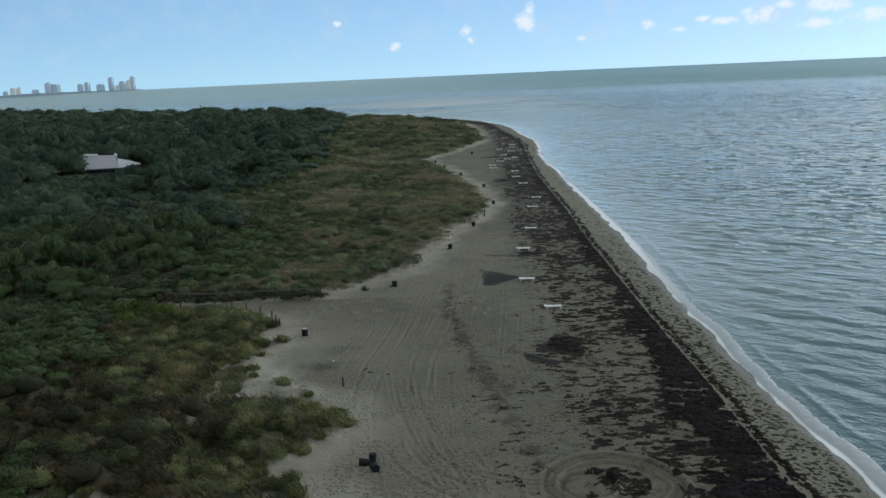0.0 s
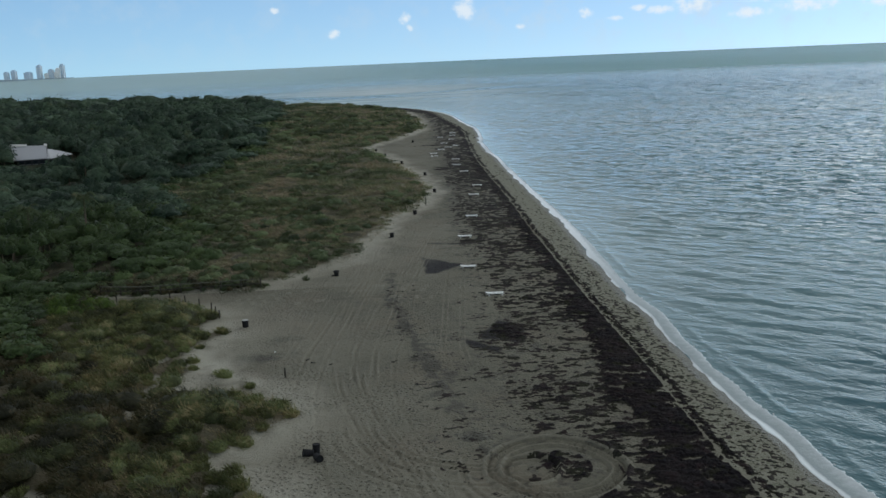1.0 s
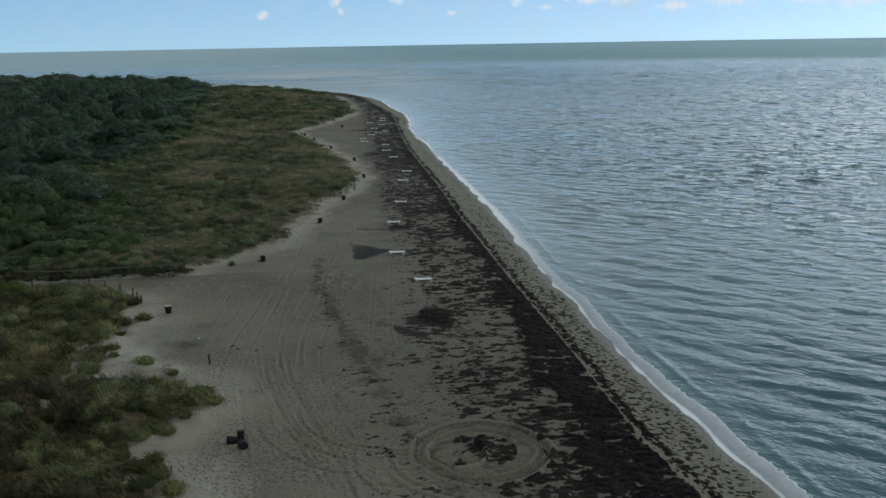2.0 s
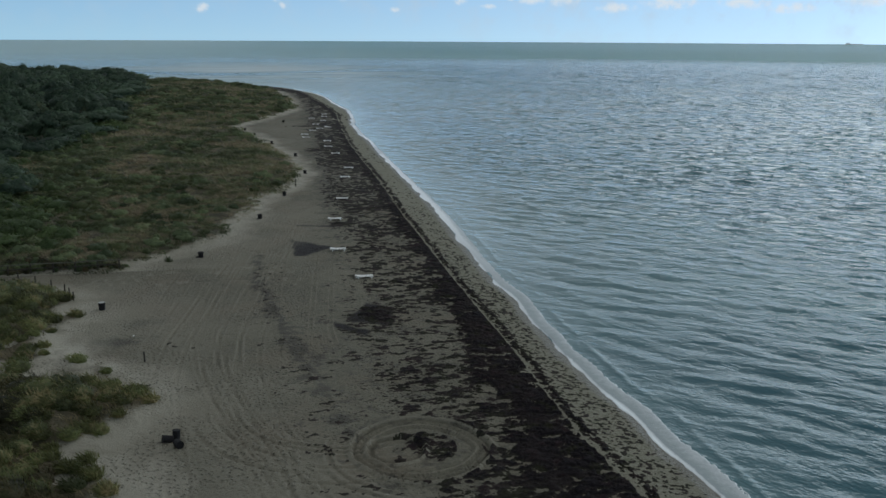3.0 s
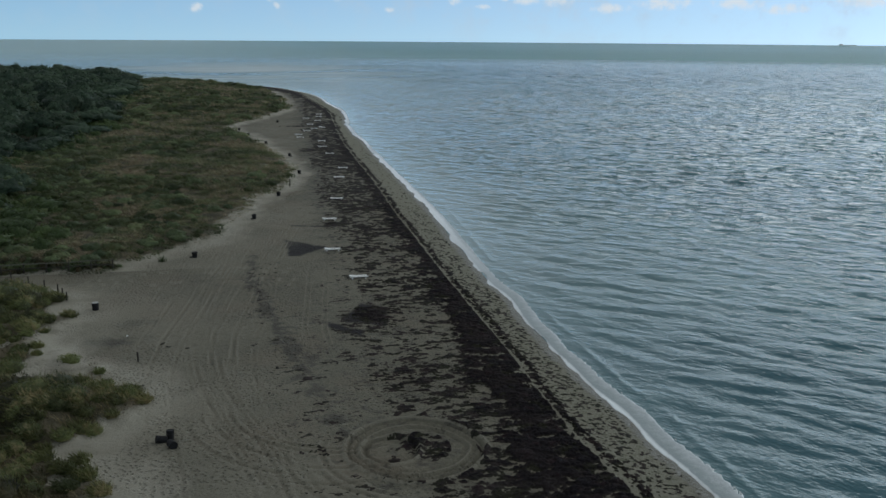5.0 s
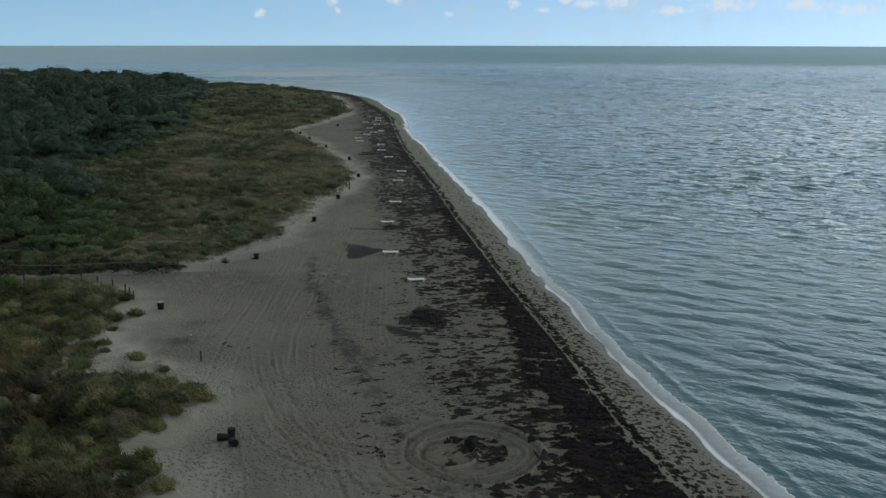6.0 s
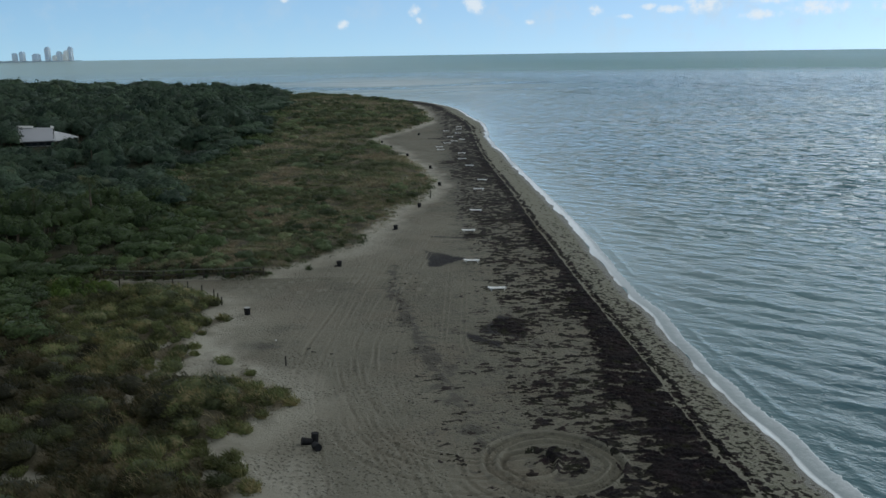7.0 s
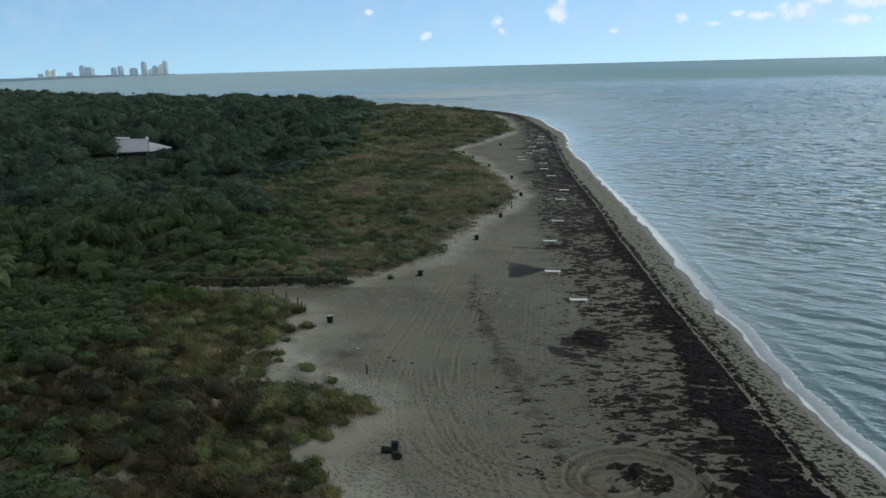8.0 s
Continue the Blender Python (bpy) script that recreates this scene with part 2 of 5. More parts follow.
def water_material():
    m, k, b, out = material("sea_water")
    pos = k.add("ShaderNodeNewGeometry").outputs["Position"]
    far = k.length(pos)
    ruffled = k.attr("ruffled")

    def train(turn, along, across, detail=2.0):
        """Relief of short-crested waves: the turn of the crests, their length and the wavelength."""
        at = k.add("ShaderNodeMapping", {"Vector": pos, "Rotation": (0, 0, radians(turn)), "Scale": (along, across, 1)}, vector_type="TEXTURE").outputs[0]
        return k.noise(at, 1.0, detail, 0.5)

    ruffle = k.noise(k.add("ShaderNodeMapping", {"Vector": pos, "Scale": (0.25, 1.0, 1.0)}).outputs[0], 0.004, 4.0)
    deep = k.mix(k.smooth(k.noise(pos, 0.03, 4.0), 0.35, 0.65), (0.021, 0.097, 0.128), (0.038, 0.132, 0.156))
    deep = k.mix(k.attr("shoal_sheen"), deep, (0.23, 0.33, 0.33))
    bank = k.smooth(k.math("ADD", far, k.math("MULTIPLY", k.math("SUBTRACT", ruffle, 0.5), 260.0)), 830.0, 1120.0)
    # off the point open water pales gradually: haze over sunlit flats, put into the colour
    hazy_flats = k.smooth(k.add("ShaderNodeSeparateXYZ", {0: pos}).outputs["X"], 420.0, -320.0)
    bank = k.math("ADD", k.math("MULTIPLY", bank, k.math("SUBTRACT", 1.0, hazy_flats)), k.math("MULTIPLY", k.smooth(far, 500.0, 1500.0), hazy_flats))
    # the far band's colour grows paler with distance
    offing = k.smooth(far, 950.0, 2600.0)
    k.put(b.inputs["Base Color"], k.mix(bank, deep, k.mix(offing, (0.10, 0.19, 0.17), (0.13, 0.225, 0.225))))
    k.put(b.inputs["Roughness"], k.smooth(far, 60.0, 700.0, 0.03, 0.12))
    b.inputs["IOR"].default_value = 1.33
    k.put(b.inputs["Specular IOR Level"], k.math("SUBTRACT", 0.5, k.math("MULTIPLY", bank, 0.3)))
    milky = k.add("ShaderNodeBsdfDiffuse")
    # bright low sky mirrored in the slack water off the point, painted as pale diffuse colour
    sky_sheen = k.attr("sky_sheen")
    k.put(milky.inputs["Color"], k.mix(sky_sheen, k.mix(hazy_flats, k.mix(offing, (0.15, 0.29, 0.26), (0.2, 0.37, 0.37)), (0.44, 0.56, 0.54)), (0.66, 0.72, 0.72)))
    both = k.add("ShaderNodeMixShader", {0: k.math("MAXIMUM", k.math("MULTIPLY", bank, 0.55), k.math("MULTIPLY", sky_sheen, 0.75)), 1: b.outputs[0], 2: milky.outputs[0]})
    m.node_tree.links.new(both.outputs[0], out.inputs[0])
    chop = k.math("MULTIPLY", train(-42, 3.4, 2.2), k.smooth(far, 60.0, 200.0, 0.15, 1.5))
    chop = k.math("ADD", chop, k.math("MULTIPLY", train(-34, 1.4, 0.75), k.smooth(far, 60.0, 200.0, 0.16, 0.44)))
    chop = k.math("ADD", chop, k.math("MULTIPLY", train(-62, 0.6, 0.24), k.smooth(far, 60.0, 260.0, 0.085, 0.02)))
    chop = k.math("ADD", chop, k.math("MULTIPLY", train(12, 0.7, 0.3), k.smooth(far, 60.0, 200.0, 0.05, 0.0)))
    chop = k.math("ADD", chop, k.math("MULTIPLY", train(-20, 4.5, 5.5), k.smooth(far, 120.0, 340.0, 0.0, 2.2)))
    chop = k.math("ADD", chop, k.math("MULTIPLY", train(-14, 11.0, 16.0), k.smooth(far, 300.0, 650.0, 0.0, 9.0)))
    # a small wave about to break, running along the beach, and a lower one behind it
    y_only = k.vec("MULTIPLY", pos, (0.15, 1, 0))
    off = k.math("SUBTRACT", k.attr("offshore"), k.math("MULTIPLY", k.noise(y_only, 0.06, 3.0), 2.2))
    for mid, half, rise in ((1.5, 0.36, 0.12), (4.6, 0.75, 0.06)):
        q = k.math("DIVIDE", k.math("SUBTRACT", off, mid), half)
        crest = k.math("POWER", 2.718, k.math("MULTIPLY", k.math("MULTIPLY", q, q), -1.0))
        chop = k.math("ADD", chop, k.math("MULTIPLY", k.math("MULTIPLY", crest, rise), k.smooth(k.noise(y_only, 0.11 + 0.02 * mid, 3.0), 0.38, 0.6)))
    k.put(b.inputs["Normal"], k.add("ShaderNodeBump", {"Height": k.math("MULTIPLY", chop, ruffled), "Strength": 1.0, "Distance": 1.0}).outputs[0])
    return m


def foam_material():
    m, k, b, out = material("surf_foam")
    pos = k.add("ShaderNodeNewGeometry").outputs["Position"]
    n = k.noise(pos, 1.6, 6.0, 0.7)
    # the edge of the wash is thin and lets the wet sand through; the seaward side is whiter and lacy
    white = k.math("ADD", k.math("MULTIPLY", k.smooth(k.math("ADD", k.attr("wash"), k.math("MULTIPLY", k.math("SUBTRACT", n, 0.5), 1.6)), 0.2, 1.1), 0.32), k.math("MULTIPLY", k.attr("breaking"), k.smooth(k.math("ADD", k.attr("wash"), k.math("MULTIPLY", k.math("SUBTRACT", n, 0.5), 1.2)), 0.75, 0.4)), clamp=True)
    # a bright bead of bubbles where the wash ends
    bead = k.math("MULTIPLY", k.smooth(k.math("ADD", k.attr("wash"), k.math("MULTIPLY", k.math("SUBTRACT", n, 0.5), 0.25)), 0.16, 0.04), 0.6)
    white = k.math("MAXIMUM", white, bead)
    k.put(b.inputs["Base Color"], k.mix(white, (0.27, 0.32, 0.33), (0.92, 0.95, 0.96)))
    k.put(b.inputs["Roughness"], 0.3)
    k.put(b.inputs["Normal"], k.add("ShaderNodeBump", {"Height": n, "Strength": 0.4, "Distance": 0.05}).outputs[0])
    return m


def weed_material():
    m, k, b, out = material("seaweed")
    pos = k.add("ShaderNodeNewGeometry").outputs["Position"]
    n = k.noise(pos, 0.5, 5.0)
    fine = k.noise(pos, 7.0, 5.0, 0.7)
    c = k.mix(k.smooth(n, 0.4, 0.65), (0.0095, 0.0078, 0.010), (0.02, 0.0155, 0.016))
    c = k.mix(k.math("MULTIPLY", k.smooth(fine, 0.5, 0.7), 0.5), c, (0.03, 0.026, 0.028))
    # fresher patches keep an olive or a wine-red cast
    cast = k.noise(pos, 0.9, 3.0)
    c = k.mix(k.math("MULTIPLY", k.smooth(cast, 0.56, 0.68), 0.7), c, (0.03, 0.019, 0.021))
    c = k.mix(k.math("MULTIPLY", k.smooth(cast, 0.43, 0.33), 0.7), c, (0.025, 0.026, 0.013))
    # thin shreds are dry, greyer and dusted with sand
    dry = k.math("MULTIPLY", k.smooth(k.math("ADD", k.attr("thick"), k.math("MULTIPLY", k.math("SUBTRACT", fine, 0.5), 0.1)), 0.12, 0.03), 0.65)
    k.put(b.inputs["Base Color"], k.mix(dry, c, k.mix(k.smooth(cast, 0.4, 0.6), (0.038, 0.039, 0.026), (0.053, 0.044, 0.039))))
    k.put(b.inputs["Roughness"], 0.9)
    b.inputs["Specular IOR Level"].default_value = 0.12
    k.put(b.inputs["Normal"], k.add("ShaderNodeBump", {"Height": fine, "Strength": 0.9, "Distance": 0.1}).outputs[0])
    return m


SAND, WATER, FOAM, WEED = ground_material(), water_material(), foam_material(), weed_material()
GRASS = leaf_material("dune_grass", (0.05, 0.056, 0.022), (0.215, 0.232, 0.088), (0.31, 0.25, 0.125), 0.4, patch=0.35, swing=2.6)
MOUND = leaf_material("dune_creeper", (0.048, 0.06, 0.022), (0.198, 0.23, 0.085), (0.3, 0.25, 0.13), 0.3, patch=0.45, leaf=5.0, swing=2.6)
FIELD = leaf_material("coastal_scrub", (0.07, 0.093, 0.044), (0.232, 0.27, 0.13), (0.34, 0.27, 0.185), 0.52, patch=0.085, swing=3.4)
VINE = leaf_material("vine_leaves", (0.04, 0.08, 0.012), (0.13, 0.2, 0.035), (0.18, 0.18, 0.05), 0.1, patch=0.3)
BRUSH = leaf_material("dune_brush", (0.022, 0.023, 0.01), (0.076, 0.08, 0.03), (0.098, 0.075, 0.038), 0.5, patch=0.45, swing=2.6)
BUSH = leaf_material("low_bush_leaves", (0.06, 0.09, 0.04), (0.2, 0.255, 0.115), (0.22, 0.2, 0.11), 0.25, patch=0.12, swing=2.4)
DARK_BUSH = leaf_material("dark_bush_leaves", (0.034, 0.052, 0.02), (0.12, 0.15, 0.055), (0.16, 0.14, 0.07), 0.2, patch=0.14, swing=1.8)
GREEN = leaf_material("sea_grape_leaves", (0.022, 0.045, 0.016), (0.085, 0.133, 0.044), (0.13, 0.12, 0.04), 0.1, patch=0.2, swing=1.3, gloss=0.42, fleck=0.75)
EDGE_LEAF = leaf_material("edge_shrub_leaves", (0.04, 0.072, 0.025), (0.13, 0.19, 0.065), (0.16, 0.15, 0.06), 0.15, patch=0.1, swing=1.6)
# bluer than the nearer shrubs: distance haze put into the leaf colour
WOOD_LEAF = leaf_material("hazed_woodland_leaves", (0.03, 0.058, 0.038), (0.094, 0.15, 0.087), (0.11, 0.128, 0.068), 0.15, patch=0.09, leaf=1.6, swing=2.8)
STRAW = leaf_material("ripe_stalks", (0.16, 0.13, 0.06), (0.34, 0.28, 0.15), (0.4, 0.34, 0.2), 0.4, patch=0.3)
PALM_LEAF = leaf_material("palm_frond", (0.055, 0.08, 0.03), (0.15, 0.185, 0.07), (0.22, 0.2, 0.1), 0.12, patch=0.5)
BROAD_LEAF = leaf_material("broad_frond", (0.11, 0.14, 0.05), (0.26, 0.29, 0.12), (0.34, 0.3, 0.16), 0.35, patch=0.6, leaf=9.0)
BARK = plain("bark", (0.13, 0.1, 0.075), 0.9, 6.0, 0.4, bump=0.6)
TIMBER = plain("weathered_timber", (0.13, 0.13, 0.1), 0.85, 9.0, 0.4, bump=0.4)
DARK_TIMBER = plain("dark_timber", (0.05, 0.045, 0.038), 0.85, 9.0, 0.4, bump=0.4)
PLASTIC = plain("white_plastic", (0.8, 0.8, 0.77), 0.45, 6.0, 0.12, bump=0.05)
BIN = plain("dark_bin_plastic", (0.006, 0.006, 0.0075), 0.9, 8.0, 0.3)
RIM = plain("pale_bin_rim", (0.36, 0.36, 0.34), 0.5, 8.0, 0.2)
METAL_ROOF = plain("pale_metal_roof", (0.35, 0.36, 0.385), 0.5, 0.8, 0.18, bump=0.05)
# the same roof metal, toned lighter as the end slope catches more light
LIT_METAL = plain("lit_metal_roof", (0.42, 0.43, 0.45), 0.45, 0.8, 0.15, bump=0.05)
WALL = plain("dark_timber_wall", (0.05, 0.055, 0.065), 0.8, 3.0, 0.3)
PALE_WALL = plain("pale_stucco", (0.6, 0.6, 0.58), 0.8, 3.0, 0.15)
GLASS = plain("dark_window_glass", (0.03, 0.04, 0.05), 0.1, 3.0, 0.1, bump=0.0)
# distance haze is mixed into this pale blue-grey
TOWER_HAZED = plain("hazed_facade", (0.62, 0.73, 0.85), 0.7, 0.05, 0.1, bump=0.0)
TOWER_WHITE = plain("white_facade", (0.95, 0.95, 0.93), 0.7, 0.05, 0.1, bump=0.0)
# a wooded shore, its colour turned blue-grey for the haze of distance
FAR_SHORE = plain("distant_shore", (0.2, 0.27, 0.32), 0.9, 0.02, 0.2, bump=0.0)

# ---------------------------------------------------------------- noise and plan functions


def lattice(ix, iy, seed):
    v = np.sin(ix * 127.1 + iy * 311.7 + seed * 74.7) * 43758.5453
    return v - np.floor(v)


def vnoise(x, y, seed=0):
    x, y = np.asarray(x, float), np.asarray(y, float)
    ix, iy = np.floor(x), np.floor(y)
    fx, fy = x - ix, y - iy
    fx, fy = fx * fx * (3 - 2 * fx), fy * fy * (3 - 2 * fy)
    a, b = lattice(ix, iy, seed), lattice(ix + 1, iy, seed)
    c, d = lattice(ix, iy + 1, seed), lattice(ix + 1, iy + 1, seed)
    return (a * (1 - fx) + b * fx) * (1 - fy) + (c * (1 - fx) + d * fx) * fy


def fbm(x, y, seed=0, octaves=4, gain=0.5):
    total, amp, norm = 0.0, 1.0, 0.0
    for o in range(octaves):
        total = total + amp * vnoise(x * 2**o + 17.3 * o, y * 2**o - 9.1 * o, seed + o)
        norm += amp
        amp *= gain
    return total / norm


def step(v, lo, hi):
    t = np.clip((v - lo) / (hi - lo), 0, 1)
    return t * t * (3 - 2 * t)


def curve(knots):
    ys, xs = np.array([q[0] for q in knots], float), np.array([q[1] for q in knots], float)

    def at(y):
        return (np.interp(np.asarray(y, float) - 1.5, ys, xs) + np.interp(y, ys, xs) * 2 + np.interp(np.asarray(y, float) + 1.5, ys, xs)) / 4
    return at


# distance ahead, then distance to the right
shore_x = curve([(-400, 60), (0, 26), (38, 24.5), (41, 24.5), (44, 24.1), (49, 24.4), (54, 23.7), (58, 23.9), (61, 23.6), (64, 23.9), (68, 23.7), (74, 24.4), (77, 24.5), (80, 24.0), (86, 24.3), (94, 24.7), (100, 24.8), (111, 25.6), (122, 26.1), (140, 26.4),
                 (158, 26.8), (175, 27.0), (190, 27.3), (205, 28.0), (220, 27.7), (246, 28.7), (272, 31.5), (294, 32.8), (328, 31.2), (362, 31),
                 (384, 28.8), (414, 22.6), (435, 12), (460, -4), (490, -30), (515, -60), (545, -100), (600, -180), (700, -270), (850, -380),
                 (1000, -560), (1150, -1100), (1250, -4800)])
dune_edge = curve([(80, -13.4), (88.9, -13.2), (92, -11.5), (95, -8), (97, -5), (103, -3.2), (109, -2), (113, -0.8), (120, 0.4), (126, 1.7),
                   (130, 3.5), (133, 5.4), (142, 7.2), (149, 8.4), (160, 8.2), (171, 7), (184, 4.6), (199, 3), (215, 0), (225, -3.5), (232, -3.5),
                   (240, 0), (249, 3), (267, 9.4), (283, 14.2), (323, 15.2), (374, 13), (400, 7), (431, -3), (470, -22), (500, -50), (560, -130), (700, -290), (900, -450), (1200, -1500)])
near_edge = curve([(-60, -12), (38, -8.0), (42.4, -7.4), (44, -7.3), (46.2, -8.6), (48, -9.6), (49.7, -8.4), (52.1, -8.0), (54.1, -6.6), (57.2, -7.6), (60.4, -9.6), (62, -13.0),
                   (65, -15.2), (68, -15.4), (72, -14.6), (78.4, -16.1), (82.7, -18.9), (84.8, -24), (85.2, -40), (85.6, -70)])
wood_edge = curve([(-60, -10), (36, -18), (41, -20.5), (47, -25.2), (52, -28.8), (54.5, -35), (59, -36), (61.5, -30.8), (65, -29), (68, -27.5), (72.5, -29.5), (76, -31.2), (82, -29.1), (84.5, -31), (88, -35), (91, -31), (95, -26), (110, -25),
                   (128, -30), (153, -42), (176, -36), (221, -33), (299, -40), (403, -46), (470, -52), (520, -90), (700, -310), (900, -480), (1200, -1600)])
lane_mid = curve([(0, 6), (42, 1.8), (50, -0.2), (58, -1.8), (66, -2.0), (80, -0.2), (95, 2), (110, 4), (130, 7.5), (150, 11), (190, 10), (230, 11), (300, 19), (400, 10)])
band_left = curve([(0, 13), (43, 14.1), (48, 15.6), (51, 15.6), (55, 14.8), (58, 15.7), (63, 16.2), (70, 16.4), (79, 17.2), (88, 17.9), (101, 18.1), (116, 18.5),
                   (135, 19.3), (153, 19.8), (172, 20.1), (196, 20.9), (228, 22.6), (271, 25.0), (334, 23.6), (384, 18), (420, 5)])
band_right = curve([(0, 20), (37, 19.6), (44, 18.9), (52, 19.0), (59, 19.4), (75, 19.3), (93, 19.6), (112, 19.8), (135, 20.7), (154, 21.2), (169, 21.3), (198, 22.2),
                    (230, 24.1), (273, 26.9), (308, 26.1), (384, 22), (420, 9)])
weed_left = curve([(0, 6), (48, 5.8), (52, 7.2), (59, 5.4), (66, 5.2), (71, 6.8), (80, 8.0), (86, 8.5), (96, 10), (106, 9.0), (115, 10), (130, 10.0), (146, 11.4), (180, 12.6), (190, 14.4),
                   (213, 14.4), (256, 16.3), (276, 17.6), (330, 19), (365, 18.5), (420, 2)])


def offshore(x, y):
    """Distance inland from the water's edge; below nought in the sea."""
    slope = (shore_x(y + 4.0) - shore_x(y - 4.0)) / 8.0
    return (shore_x(y) - x) / np.sqrt(1 + slope**2)


# bare patches in the near dune: x, y, half width, half depth
BLOWOUTS = [(-13.3, 60.0, 2.3, 1.5), (-11.0, 58.6, 1.7, 0.7), (-17.5, 58.4, 0.6, 2.8), (-16.4, 62.2, 1.5, 0.7), (-9.8, 47.6, 1.5, 0.8), (-9.9, 44.2, 0.9, 0.5), (-25.9, 53.6, 2.2, 0.55), (-25.6, 63.3, 2.4, 0.4),
            (-28.7, 72.5, 1.0, 0.9), (-18.7, 66.9, 0.9, 0.6), (-22.5, 43.8, 2.4, 1.0), (-19.4, 48.2, 0.9, 0.5)]


def scrub_depth(x, y):
    """How far inside the vegetated dune a place lies; below nought on bare sand."""
    wob = (fbm(np.asarray(x) * 0.55, np.asarray(y) * 0.4, 5, 3) - 0.5) * 3.2
    north = np.where(y > 87.2, np.minimum(dune_edge(y) - x, (y - 87.9) * 3.0), -50.0)
    south = np.where(y <= 87.2, np.minimum(near_edge(y) - x, (85.3 - y) * 1.5), -50.0)
    for bx, by, ra, rb in BLOWOUTS:
        south = np.minimum(south, (np.hypot((x - bx) / ra, (y - by) / rb) - 1.1) * 2.6)
    return np.clip(np.maximum(north, south) + wob * np.where(np.abs(y - 87.2) < 2, 0.2, 1.0), -20, 60)


RING = (9.0, 44.4)


def berm_x(y):
    return np.interp(y, [45, 51, 57, 63, 73, 84], [5.4, 4.4, 3.5, 2.2, 1.3, 0.1])


def tracks(x, y):
    """Relief of wheel tracks in the sand: grooves with a raised lip."""
    u = x - lane_mid(y)
    z = 0 * x
    near = step(y, 135, 105) * (y > 30) * (1 - 0.35 * step(y, 62, 82))
    for n in range(10):
        mid = -6.0 + 1.15 * n + 1.3 * math.sin(n * 2.3) + (1.1 + 0.4 * math.sin(n)) * np.sin(y / (19 + 3 * math.sin(n * 1.7)) + n * 1.9)
        mid = mid - step(y, 78, 40) * 1.2 * math.sin(n * 1.1)
        fade = step(vnoise(y * 0.06, y * 0, 300 + n), 0.3, 0.6) * (0.5 + 0.5 * vnoise(x * 0.7, y * 0.5, 330 + n))
        for side in (-0.8, 0.8):
            g = np.abs(u - mid - side)
            z = z - near * fade * (0.062 * np.exp(-((g / 0.09) ** 2)) - 0.03 * np.exp(-(((g - 0.22) / 0.1) ** 2)))
    # a vehicle turning round, and others swinging in from the path
    for cx, cy, radii, x0, x1, y0, y1 in ((9.0, 44.4, (5.3, 5.9, 6.8, 7.3), 8.0, 6.5, 47.5, 44.5), (6.0, 52.0, (7.0, 7.5, 8.7, 9.3, 10.2, 11.0), 9.0, 6.0, 55.0, 49.0), (-3.0, 62.0, (19.0, 20.6, 23.2, 24.8), 6.0, 3.0, 90.0, 88.0)):
        turn = np.hypot(x - cx, y - cy)
        arc = step(x, x0, x1) * step(y, y0, y1) * (1.0 if cy < 60 else step(y, 72, 76))
        for radius in radii:
            g = np.abs(turn - radius)
            z = z - arc * step(vnoise(x * 0.25, y * 0.25, radius * 7), 0.25, 0.7) * (0.07 * np.exp(-((g / 0.11) ** 2)) - 0.035 * np.exp(-(((g - 0.24) / 0.11) ** 2)))
    return z


def ring_ruts(x, y):
    """Two deep circular wheel ruts with thrown-up lips."""
    r = np.hypot(x - RING[0], (y - RING[1]) * 1.05) + (fbm(x * 0.5, y * 0.5, 51, 2) - 0.5) * 0.5
    z = 0 * r
    inner = np.hypot(x - RING[0] + 1.5, (y - RING[1]) * 1.05) + (fbm(x * 0.6, y * 0.6, 53, 2) - 0.5) * 0.4
    for r, radius, depth in ((r, 3.85, 0.22), (r, 3.4, 0.14), (r, 2.85, 0.12), (inner, 1.5, 0.2), (inner, 1.05, 0.08)):
        z = z - depth * np.exp(-(((r - radius) / 0.16) ** 2)) + depth * 0.8 * np.exp(-(((r - radius - 0.3) / 0.16) ** 2))
    return z


def ground_z(x, y):
    x, y = np.asarray(x, float), np.asarray(y, float)
    d = offshore(x, y)
    z = np.interp(d, [-80, -12, 0, 4.4, 5.2, 9, 20, 60], [-5, -1.3, 0.0, 0.82, 0.98, 1.22, 1.42, 1.6])
    s = scrub_depth(x, y)
    mound = fbm(x * 0.16, y * 0.13, 11, 4)
    hummock = step(y, 87, 84) * (fbm(x * 0.42, y * 0.36, 13, 3) - 0.5)
    z = z + step(s, -1.5, 5.0) * (0.1 + 1.3 * mound + 1.6 * hummock) + step(s, 4, 30) * 0.5
    dry = step(d, 4.6, 7.0)
    z = z + dry * (fbm(x * 0.35, y * 0.3, 21, 4) - 0.5) * 0.16
    bare = step(s, 0.5, -0.5) * dry
    z = z + tracks(x, y) * bare
    # a low scarp where the sweepings of weed were piled
    z = z + bare * 0.07 * np.exp(-((x - berm_x(y)) / 0.5) ** 2) * step(fbm(x, y * 0.4, 47, 3), 0.35, 0.6) * step(y, 92, 84)
    z = z + ring_ruts(x, y)
    return z


# ---------------------------------------------------------------- mesh helpers


def raw_mesh(name, verts, faces, mat=None, smooth=False):
    """A mesh from arrays of vertices and of equal-sided faces."""
    verts, faces = np.asarray(verts, np.float32), np.asarray(faces, np.int32)
    me = bpy.data.meshes.new(name)
    n, sides = faces.shape
    me.vertices.add(len(verts))
    me.vertices.foreach_set("co", verts.ravel())
    me.loops.add(n * sides)
    me.loops.foreach_set("vertex_index", faces.ravel())
    me.polygons.add(n)
    me.polygons.foreach_set("loop_start", np.arange(0, n * sides, sides, dtype=np.int32))
    me.polygons.foreach_set("use_smooth", np.full(n, smooth))
    me.update(calc_edges=True)
    if mat:
        me.materials.append(mat)
    return me


